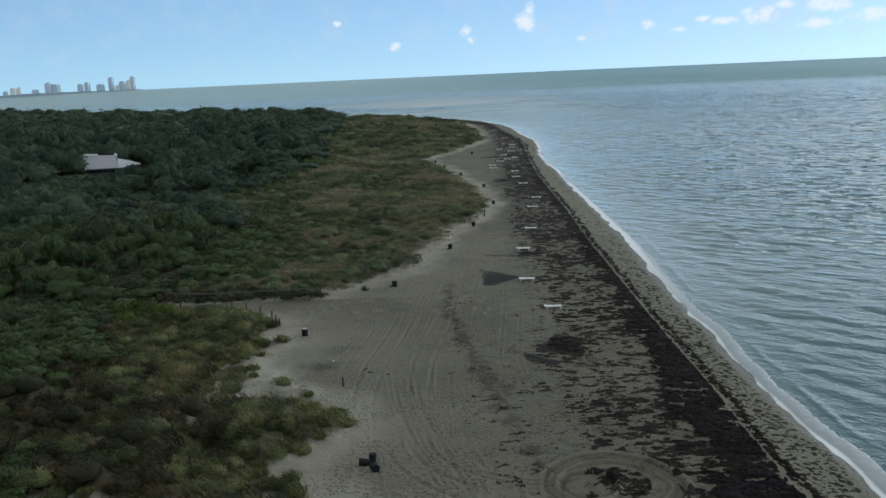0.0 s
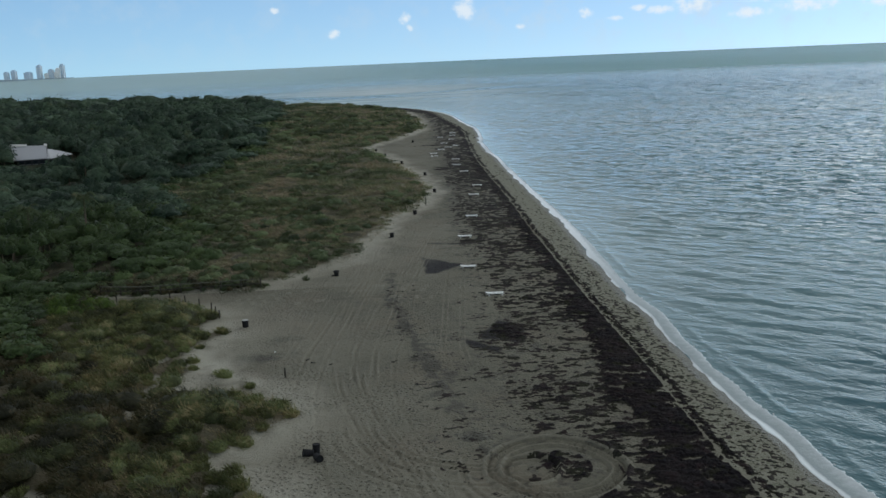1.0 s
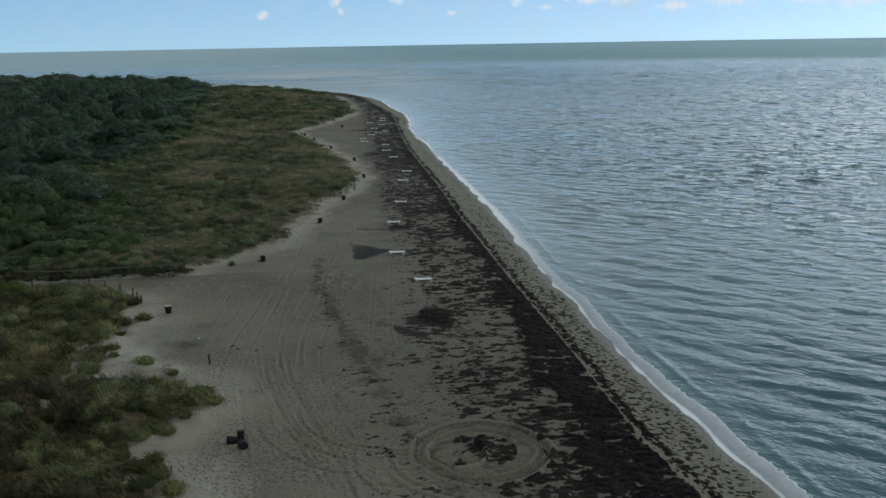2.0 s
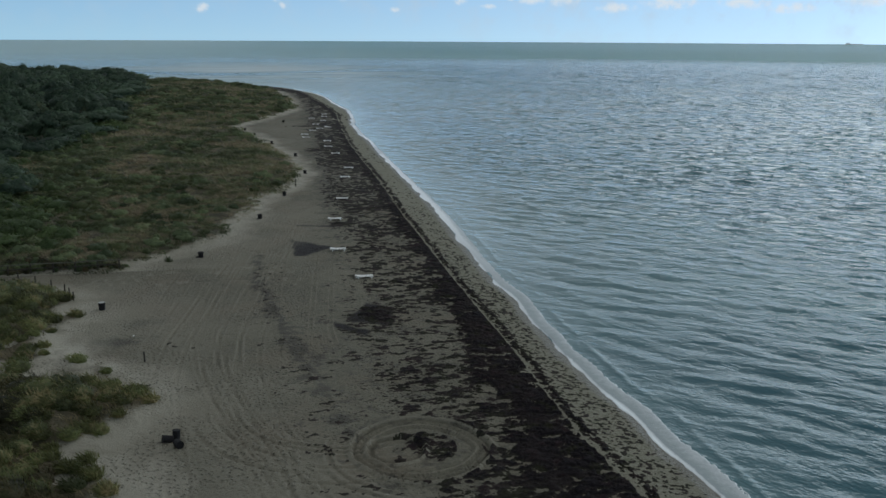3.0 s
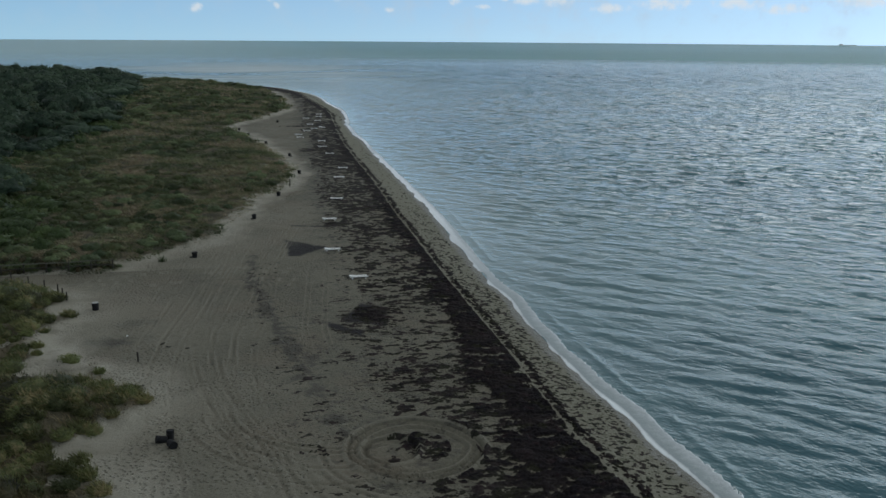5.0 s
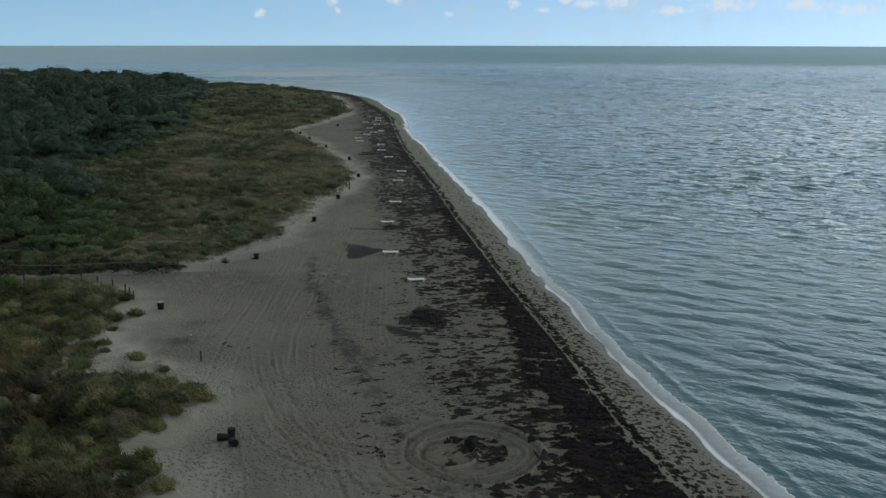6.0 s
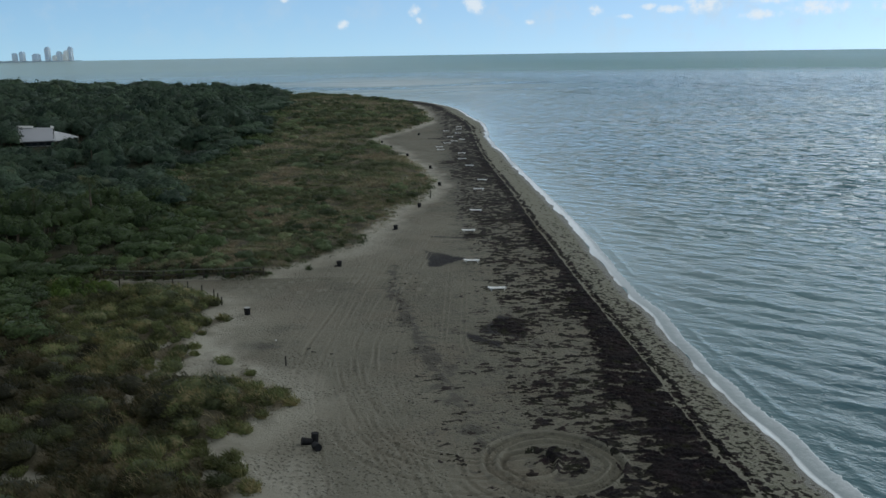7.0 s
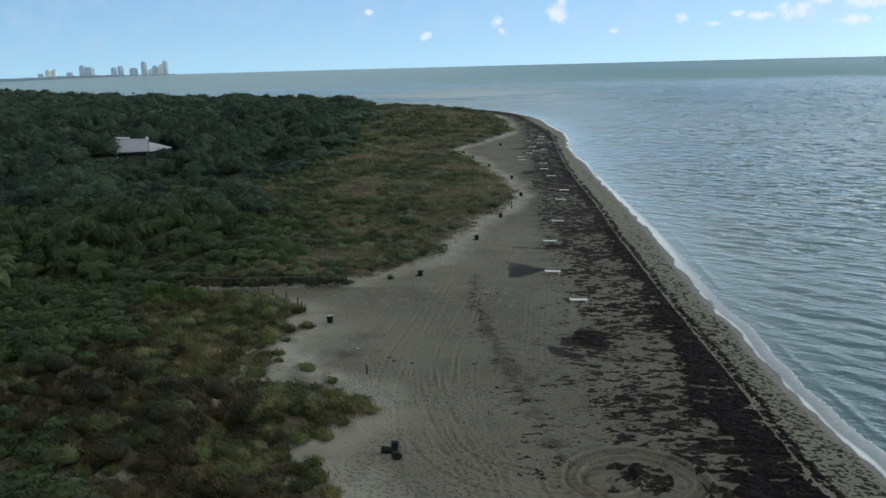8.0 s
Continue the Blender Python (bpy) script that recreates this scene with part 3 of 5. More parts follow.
def grid_faces(rows, cols):
    i = np.arange(rows * cols).reshape(rows, cols)
    return np.stack([i[:-1, :-1], i[:-1, 1:], i[1:, 1:], i[1:, :-1]], -1).reshape(-1, 4)


def kept_faces(verts, faces, keep):
    faces = faces[keep]
    used, inverse = np.unique(faces, return_inverse=True)
    return verts[used], inverse.reshape(faces.shape)


def float_attribute(me, name, values):
    me.attributes.new(name, "FLOAT", "POINT").data.foreach_set("value", np.asarray(values, np.float32).ravel())


def spread(*parts):
    """Joins runs of (start, end, step) into one rising list of coordinates."""
    return np.unique(np.concatenate([np.arange(a, b, s) for a, b, s in parts]))


def part(name, bm, mat, parent=None, label="", smooth=False):
    me = bpy.data.meshes.new(name)
    bm.normal_update()
    bm.to_mesh(me)
    bm.free()
    me.materials.append(mat)
    if smooth:
        me.polygons.foreach_set("use_smooth", [True] * len(me.polygons))
    ob = new(name, me)
    if parent:
        ob.parent = parent
    if label:
        ob["label"] = label
    return ob


def box(bm, size, at=(0, 0, 0), turn=(0, 0, 0), bevel=0.0):
    made = bmesh.ops.create_cube(bm, size=1.0)["verts"]
    m = pose(*at, *turn) @ Matrix.Diagonal((*size, 1))
    bmesh.ops.transform(bm, matrix=m, verts=made)
    if bevel:
        bmesh.ops.bevel(bm, geom=list({e for v in made for e in v.link_edges}), offset=bevel, segments=1, affect="EDGES")
    return bm


def tube(bm, r1, r2, depth, at=(0, 0, 0), turn=(0, 0, 0), sides=10, caps=True):
    """A tapered round bar, its base at the given place."""
    made = bmesh.ops.create_cone(bm, cap_ends=caps, segments=sides, radius1=r1, radius2=r2, depth=depth)["verts"]
    bmesh.ops.transform(bm, matrix=pose(*at, *turn) @ pose(0, 0, depth / 2), verts=made)
    return bm


def lathe(bm, profile, sides=20, m=None):
    rings = []
    for r, z in profile:
        rings.append([bm.verts.new((r * math.cos(2 * math.pi * i / sides), r * math.sin(2 * math.pi * i / sides), z)) for i in range(sides)])
    for a, b in zip(rings, rings[1:]):
        for i in range(sides):
            bm.faces.new((a[i], a[(i + 1) % sides], b[(i + 1) % sides], b[i]))
    bm.faces.new(rings[0][::-1])
    bm.faces.new(rings[-1])
    if m:
        bmesh.ops.transform(bm, matrix=m, verts=[v for ring in rings for v in ring])
    return bm


def fresh():
    return bmesh.new()


def thing(name, m, label, category, group=""):
    ob = new(name)
    ob.empty_display_size = 0.2
    ob.matrix_basis = m
    return tagged(ob, label, category, group)


# ---------------------------------------------------------------- ground and sea
gx = np.unique(np.concatenate([[-4800, -3000, -1800, -1200, -900, -700], np.arange(-560, -60, 12), np.arange(-60, -14, 0.6), np.arange(-14, -9, 0.2), np.arange(-9, 13.5, 0.14), np.arange(13.5, 26, 0.2), np.arange(26, 60, 1.2), [80, 140, 300, 900, 2500, 4800]]))
gy = np.unique(np.concatenate([[-4800, -2000, -800, -300, -100, -40, 0, 20, 30], np.arange(36, 52, 0.15), np.arange(52, 70, 0.27), np.arange(70, 100, 0.5), np.arange(100, 116, 0.4), np.arange(116, 200, 1.0), np.arange(200, 600, 4.0), np.arange(600, 1300, 20.0), [1500, 2200, 3500, 4800]]))
X, Y = np.meshgrid(gx, gy)
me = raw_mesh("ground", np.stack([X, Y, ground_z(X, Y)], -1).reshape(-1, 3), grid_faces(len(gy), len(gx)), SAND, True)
float_attribute(me, "inland", np.clip(offshore(X, Y), -50, 200))
float_attribute(me, "scrub", scrub_depth(X, Y))
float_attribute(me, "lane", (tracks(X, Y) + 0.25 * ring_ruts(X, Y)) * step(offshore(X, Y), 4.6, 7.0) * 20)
# damp hollows in the sand, the last one painted shade beside the drums: x, y, half width, half depth
damp_and_shade = 0 * X - 1.0
for dx, dy, ra, rb in ((-10.5, 66.3, 4.6, 1.7), (-9.0, 70.5, 2.5, 2.0), (0.2, 82.0, 1.2, 7.0), (1.5, 72.3, 1.3, 4.5), (2.7, 64.2, 1.6, 5.0), (3.9, 59.9, 1.7, 2.6), (3.3, 56.0, 2.2, 1.5), (4.3, 53.8, 2.0, 2.4), (5.0, 48.8, 2.4, 1.2), (0.9, 76.5, 1.0, 3.0), (12.4, 180.0, 2.4, 4.0), (13.6, 230.5, 5.0, 1.8), (2.1, 68.2, 1.0, 3.0), (3.3, 62.0, 0.9, 2.2), (-4.4, 47.8, 1.1, 0.9)):
    damp_and_shade = np.maximum(damp_and_shade, 1 - np.hypot((X - dx) / ra, (Y - dy) / rb))
# weed dust greys the sand where the wrack lies
damp_and_shade = np.maximum(damp_and_shade, 0.85 * np.exp(-(((X - berm_x(Y) - 0.3) / 0.9) ** 2)) * (Y < 92) * (Y > 46) * (0.6 + 0.6 * fbm(Y * 0.2, X * 0.3, 45, 3)) - 0.15)
damp_and_shade = np.maximum(damp_and_shade, (0.25 + 0.3 * step(Y, 80, 150)) * np.minimum(step(X, weed_left(Y) - 4.5, weed_left(Y) + 1.0), step(X, band_right(Y) + 0.3, band_right(Y))) - 1.0 * (Y > 400))
float_attribute(me, "damp_and_shade", damp_and_shade)
# smooth dark patches with straight sides: their corners, in turn anticlockwise
dark_patch = 0 * X
for corners in (((4.4, 90.6), (5.6, 91.0), (8.9, 94.3), (4.2, 98.6)), ((5.4, 105.8), (11.2, 104.6), (11.2, 105.4), (5.4, 106.7)),
                ((7.6, 69.3), (8.0, 67.6), (10.8, 66.4), (11.8, 70.8), (9.6, 72.6)), ((6.1, 66.8), (8.5, 64.2), (8.8, 65.4), (6.3, 67.7))):
    inside = 9.0 + 0 * X
    for (ax, ay), (bx, by) in zip(corners, corners[1:] + corners[:1]):
        inside = np.minimum(inside, ((bx - ax) * (Y - ay) - (by - ay) * (X - ax)) / math.hypot(bx - ax, by - ay))
    dark_patch = np.maximum(dark_patch, step(inside + 0.9 * (fbm(X * 0.9, Y * 0.5, 57, 3) - 0.5), -0.2, 0.25))
float_attribute(me, "dark_patch", dark_patch)
tagged(new("ground", me), "grey-brown beach sand with wheel ruts, rising to a dune", "ground", kind="structure")

# the sea: a fan of cells that grow with distance
radii = np.concatenate([[12.0], np.geomspace(28, 430, 1650), np.geomspace(431.5, 1000, 260), np.geomspace(1030, 4800, 50)])
around = np.unique(np.concatenate([np.arange(-180, -40, 8.0), np.arange(-40, -5, 2.0), np.arange(-5, 46, 0.32), np.arange(46, 181, 8.0)]))
RR, AA = np.meshgrid(radii, np.radians(around), indexing="ij")
WX, WY = RR * np.sin(AA), RR * np.cos(AA)


def waves(x, y, out):
    """A wind sea: short-crested trains running in from ahead on the seaward side."""
    dice = np.random.default_rng(12)
    cell = 0.0022 * np.hypot(x, y)
    gust = (0.6 + 0.8 * fbm(x * 0.05, y * 0.05, 61, 3)) * (0.85 + 0.15 * step(out, 15, 80))
    z = 0 * x
    for n in range(34):
        length = 1.4 * (6.0 / 1.4) ** (n / 33)
        turn = radians(40 + dice.normal(0, 28))
        kx, ky = math.sin(turn) * 2 * math.pi / length, math.cos(turn) * 2 * math.pi / length
        seen = step(length, cell * 2.0, cell * 3.5)
        phase = kx * x + ky * y + dice.uniform(0, 6.28)
        z = z + seen * 0.026 * length / 6.28 * (1 - 2 * np.abs(np.sin(phase / 2)) ** 1.4)
    return z * gust


out_m = -offshore(WX, WY)
calm = step(out_m, 0.5, 9.0) * step(RR, 1100, 600)
WZ = waves(WX, WY, out_m) * calm
verts, faces = kept_faces(np.stack([WX, WY, WZ], -1).reshape(-1, 3), grid_faces(len(radii), len(around)),
                          out_m.ravel()[grid_faces(len(radii), len(around))].max(1) > -8)
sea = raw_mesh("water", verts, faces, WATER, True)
# the wind ruffles the open sea; the lee of the beach and of the point lies smoother
lee = np.exp(-(((verts[:, 0] - 60) / 55) ** 2) - ((verts[:, 1] - 520) / 260) ** 2)
float_attribute(sea, "ruffled", (0.36 + 0.26 * step(verts[:, 1], 130, 60) + (0.64 - 0.26 * step(verts[:, 1], 130, 60)) * step(-offshore(verts[:, 0], verts[:, 1]), 1, 34)) * (1 - 0.75 * lee) * (0.85 + 0.3 * fbm(verts[:, 0] * 0.012, verts[:, 1] * 0.012, 67, 3)))
# where the painted sky reflection off the point lies
float_attribute(sea, "sky_sheen", np.exp(-((verts[:, 0] / 120) ** 2) - ((verts[:, 1] - 640) / 230) ** 2) * step(fbm(verts[:, 0] * 0.008, verts[:, 1] * 0.02, 77, 3), 0.2, 0.6))
# turbid shallows over the sand, paled further for the low sky they reflect
float_attribute(sea, "shoal_sheen", np.exp(-np.clip(-offshore(verts[:, 0], verts[:, 1]), 0, 400) / (4 + 0.13 * np.clip(verts[:, 1], 0, 300))) * (0.35 + 0.65 * step(verts[:, 1], 55, 110)))
float_attribute(sea, "offshore", np.clip(-offshore(verts[:, 0], verts[:, 1]), -10, 60))
tagged(new("water", sea), "grey-green choppy sea reflecting the sky", "sea", kind="structure")

# ---------------------------------------------------------------- surf and seaweed


def sheet(xs, ys, lift, base, top=1.0):
    """A thin uneven sheet on the ground that shows only where lift is above nought."""
    X, Y = np.meshgrid(xs, ys)
    h = lift(X, Y)
    low = base(X, Y)
    faces = grid_faces(len(ys), len(xs))
    keep = h.ravel()[faces].max(1) > 0
    verts, faces = kept_faces(np.stack([X, Y, low + np.clip(h * 1.15 + 0.012, -0.05, top)], -1).reshape(-1, 3), faces, keep)
    return verts, faces


def joined(pieces):
    verts, faces, n = [], [], 0
    for v, f in pieces:
        verts.append(v)
        faces.append(f + n)
        n += len(v)
    return np.concatenate(verts), np.concatenate(faces)


def foam_lift(x, y):
    out = -offshore(x, y)
    wide = 1.3 - 0.35 * step(y, 90, 150) + 0.9 * (fbm(y * 0.07, y * 0, 81, 3) - 0.5)
    tongue = 1.3 * (fbm(y * 0.24, y * 0, 82, 4, 0.6) - 0.5)
    lace = fbm(x * 4.5, y * 3.4, 83, 4, 0.75) - 0.5
    return np.minimum(out + tongue + 0.1, wide - out + 0.6 * lace)


def foam_base(x, y):
    return np.maximum(ground_z(x, y), 0.0) + 0.02


foam_pieces = []
for y0, y1, dx, dy in ((36, 60, 0.08, 0.12), (60, 110, 0.12, 0.2), (110, 220, 0.2, 0.5), (220, 440, 0.35, 1.2)):
    foam_pieces.append(sheet(np.arange(8 if y1 > 400 else 20, 37, dx), np.linspace(y0, y1, int((y1 - y0) / dy) + 1), foam_lift, foam_base, 0.012))
fv, ff = joined(foam_pieces)
surf = raw_mesh("surf_foam", fv, ff, FOAM, True)
# still breaking further along the beach, a spent wash nearer by
float_attribute(surf, "wash", np.clip(-offshore(fv[:, 0], fv[:, 1]) / 1.5, 0, 1))
float_attribute(surf, "breaking", step(fv[:, 1], 70, 120) * (0.5 + 0.5 * step(fbm(fv[:, 1] * 0.08, fv[:, 0] * 0, 87, 3), 0.3, 0.6)))
tagged(new("surf_foam", surf), "thin white foam of a spent wave along the beach", "foam", kind="stuff")

# dark smears of weed swept against single places: x, y, half length, half width
SMEARS = [(11.0, 107.0, 1.3, 1.1), (10.2, 69.3, 1.7, 2.2), (14.2, 230.5, 4.2, 1.0), (12.6, 180.0, 1.6, 2.2),
          (14.0, 49.0, 1.8, 0.9)]


def evened(fx, fy, seed, octaves, gain):
    """Noise whose values are spread evenly from 0 to 1, so that a threshold gives the share of ground covered."""
    dice = np.random.default_rng(seed)
    known = np.sort(fbm(dice.uniform(0, 300, 20000), dice.uniform(0, 300, 20000), seed, octaves, gain))
    share = np.linspace(0, 1, len(known))
    return lambda x, y: np.interp(fbm(x * fx, y * fy, seed, octaves, gain), known, share)


torn, shreds, slits, broad, specks = evened(1.05, 2.0, 91, 5, 0.72), evened(2.2, 4.2, 92, 4, 0.7), evened(0.9, 2.6, 97, 4, 0.6), evened(0.12, 0.16, 98, 3, 0.5), evened(3.8, 5.2, 95, 3, 0.65)


def weed_cover(x, y):
    """Share of the sand that weed covers."""
    left, right, inner = band_left(y), band_right(y), weed_left(y)
    wob = (fbm(x * 0.4, y * 0.25, 93, 3) - 0.5) * 3.0
    seaward = step(x, right + 0.12, right - 0.12)
    band = step(x, left - 1.6 + wob, left + 1.6 + wob) * seaward
    holes = step(slits(x, y), 0.54, 0.82) * (0.32 + 0.6 * step(y, 75, 50) + 0.3 * step(x, left + 2.2, left))
    far = step(y, 66, 125)
    field = step(x, inner - 1.2 + 0.6 * far + wob, inner + 4.2 - 2.2 * far + wob) * seaward
    cover = np.maximum(field * (0.34 + 0.12 * far + 0.1 * step(x, inner, left) + 0.3 * (broad(x, y) - 0.5)), band * (1.15 - holes))
    # a broken wrack line just seaward of the band, then stray flecks down to the wet sand
    line = 0.66 * np.exp(-(((x - right - 0.75 - 0.8 * (fbm(y * 0.25, y * 0, 94, 3) - 0.5)) / 0.5) ** 2)) * step(x, right + 0.1, right + 0.3)
    flecks = step(x, right + 0.2, right + 0.5) * step(offshore(x, y), 0.5, 1.6) * (0.27 - 0.18 * step(y, 70, 140))
    cover = np.maximum(cover, np.maximum(line, flecks))
    cover = np.maximum(cover, np.exp(-(((x - berm_x(y)) / 0.5) ** 2)) * step(y, 92, 84) * 0.16 * step(fbm(y * 0.3, y * 0, 99, 2), 0.3, 0.5))
    broken = slits(x * 0.6, y * 0.6)
    for sx, sy, a, b in SMEARS:
        cover = np.maximum(cover, np.clip(1.3 * (1 - np.hypot((x - sx) / a, (y - sy) / b)) + 0.35 + 0.9 * (broken - 0.5), 0, 1.0))
    cover = np.maximum(cover, 0.6 * step(np.hypot((x - 10.1) / 2.0, (y - 44.7) / 2.0), 1.0, 0.8))
    ring = np.abs(np.hypot(x - RING[0], y - RING[1]) - 3.1)
    return np.where((ring < 1.0) & (x < 12.6), 0.0, cover)


def weed_lift(x, y):
    cover = weed_cover(x, y)
    n = np.where(x > band_right(y) + 0.1, specks(x, y), 0.62 * torn(x, y) + 0.38 * shreds(x, y))
    n = np.where(x > band_right(y) + 0.1, n, np.clip(0.5 + (n - 0.5) * 1.35, 0, 1))
    heap = (0.7 - 0.2 * step(y, 80, 120) + (0.3 + 0.2 * step(y, 80, 120)) * step(x, band_left(y) - 1.0, band_left(y) + 0.6)) * (1 - 0.6 * step(x, band_right(y) + 0.4, band_right(y) + 1.6))
    return np.minimum((cover - 1 + n) * 0.3 * heap, 0.06 + 0.14 * shreds(x, y))


weed_pieces = []
for y0, y1, dx, dy in ((36, 56, 0.06, 0.08), (56, 80, 0.08, 0.12), (80, 120, 0.15, 0.27), (120, 200, 0.28, 0.6), (200, 430, 0.5, 1.5)):
    weed_pieces.append(sheet(np.arange(-0.5, 27 if y1 < 300 else 30, dx), np.linspace(y0, y1, int((y1 - y0) / dy) + 1), weed_lift, ground_z))
wv, wf = joined(weed_pieces)
weed = raw_mesh("seaweed", wv, wf, WEED, True)
float_attribute(weed, "thick", wv[:, 2] - ground_z(wv[:, 0], wv[:, 1]))
tagged(new("seaweed", weed), "dark stranded seaweed in a thick band and torn patches", "seaweed", kind="stuff")

# ---------------------------------------------------------------- vegetation
rng = np.random.default_rng(4)


def blades(centres, radius, height, count, width, lean=(-0.25, 0.05), kinked=True):
    """Mounds of bent grass blades, each of two joined quads, or of one where it is too short to show a kink."""
    n = len(centres)
    c = np.repeat(centres, count, 0)
    r = np.repeat(radius, count) * np.sqrt(rng.random(n * count))
    h = np.repeat(height, count) * rng.uniform(0.55, 1.1, n * count)
    a = rng.uniform(0, 2 * math.pi, n * count)
    w = np.repeat(width, count) * rng.uniform(0.6, 1.3, n * count)
    out = np.stack([np.cos(a), np.sin(a)], -1)
    base = c.copy()
    base[:, :2] += out * r[:, None]
    base[:, 2] -= 0.05
    dome = 1 - 0.55 * (r / np.repeat(radius, count)) ** 2
    h = h * dome
    side = np.stack([-out[:, 1], out[:, 0], 0 * a], -1) * w[:, None] * 0.5
    bend = out * (0.25 + 0.5 * rng.random(n * count))[:, None] + np.array(lean)
    mid = base + np.concatenate([bend * (h * 0.35)[:, None], (h * 0.65)[:, None]], 1)
    tip = base + np.concatenate([bend * (h * 1.0)[:, None], (h * (0.8 + 0.25 * rng.random(n * count)))[:, None]], 1)
    if not kinked:
        verts = np.stack([base - side, base + side, tip + side * 0.3, tip - side * 0.3], 1).reshape(-1, 3)
        return verts, np.arange(n * count * 4).reshape(-1, 4), np.repeat(rng.random(n), count * 4)
    verts = np.stack([base - side, base + side, mid + side * 0.9, mid - side * 0.9, tip + side * 0.15, tip - side * 0.15], 1).reshape(-1, 3)
    i = np.arange(n * count)[:, None] * 6
    faces = np.concatenate([i + np.array([0, 1, 2, 3]), i + np.array([3, 2, 4, 5])])
    return verts, faces, np.repeat(rng.random(n), count * 6)


def leaves(centres, radius, height, count, size, lumps=5, low=-0.15):
    """Leaf sprays over the lumpy domes of crowns."""
    n = len(centres)
    total = n * count
    u = rng.uniform(low, 1.0, total)
    a = rng.uniform(0, 2 * math.pi, total)
    s = np.sqrt(np.clip(1 - u**2, 0, 1))
    way = np.stack([s * np.cos(a), s * np.sin(a), u], -1)
    ph = np.repeat(rng.uniform(0, 7, (n, 3)), count, 0)
    lump = 0.8 + 0.22 * np.sin(way[:, 0] * lumps + ph[:, 0]) * np.sin(way[:, 1] * lumps + ph[:, 1]) + 0.14 * np.sin(way[:, 2] * 6 + a * 3 + ph[:, 2])
    depth = lump * (1 - 0.35 * rng.random(total) ** 3)
    p = np.repeat(centres, count, 0) + way * depth[:, None] * np.stack([np.repeat(radius, count), np.repeat(radius, count), np.repeat(height, count)], -1)
    nrm = way + rng.normal(0, 0.3, (total, 3))
    nrm[:, 2] += 0.2
    nrm /= np.linalg.norm(nrm, axis=1, keepdims=True)
    t1 = np.cross(nrm, rng.normal(0, 1, (total, 3)))
    t1 /= np.linalg.norm(t1, axis=1, keepdims=True) + 1e-9
    t2 = np.cross(nrm, t1)
    w = (np.repeat(size, count) * rng.uniform(0.6, 1.35, total))[:, None]
    fold = nrm * w * 0.18
    # a dense inner mass behind the outer sprays: rings of a lumpy dome
    ring, band = 14, 6
    ua, ub = np.meshgrid(np.linspace(0, 2 * math.pi, ring, endpoint=False), np.linspace(-0.12, 0.5, band) * math.pi)
    cw = np.stack([np.cos(ub) * np.cos(ua), np.cos(ub) * np.sin(ua), np.sin(ub)], -1).reshape(1, -1, 3)
    one = ph[::count]
    cl = 0.8 + 0.22 * np.sin(cw[..., 0] * lumps + one[:, :1]) * np.sin(cw[..., 1] * lumps + one[:, 1:2]) + 0.14 * np.sin(cw[..., 2] * 6 + ua.reshape(1, -1) * 3 + one[:, 2:3])
    cl = cl * rng.uniform(0.72, 0.86, cl.shape)
    core = np.asarray(centres)[:, None] + cw * cl[..., None] * np.stack([radius, radius, height], -1)[:, None]
    idx = np.arange(ring * band).reshape(band, ring)
    nxt = np.roll(idx, -1, 1)
    cf = np.stack([idx[:-1], nxt[:-1], nxt[1:], idx[1:]], -1).reshape(1, -1, 4) + np.arange(n)[:, None, None] * ring * band
    verts = np.stack([p - t1 * w * 0.62, p - t2 * w * 0.36 + fold, p + t1 * w * 0.62, p + t2 * w * 0.36 + fold], 1).reshape(-1, 3)
    own = rng.random(n)
    return (np.concatenate([verts, core.reshape(-1, 3)]), np.concatenate([np.arange(total * 4).reshape(-1, 4), cf.reshape(-1, 4) + total * 4]),
            np.concatenate([np.repeat(own, count * 4), np.repeat(own, ring * band)]))


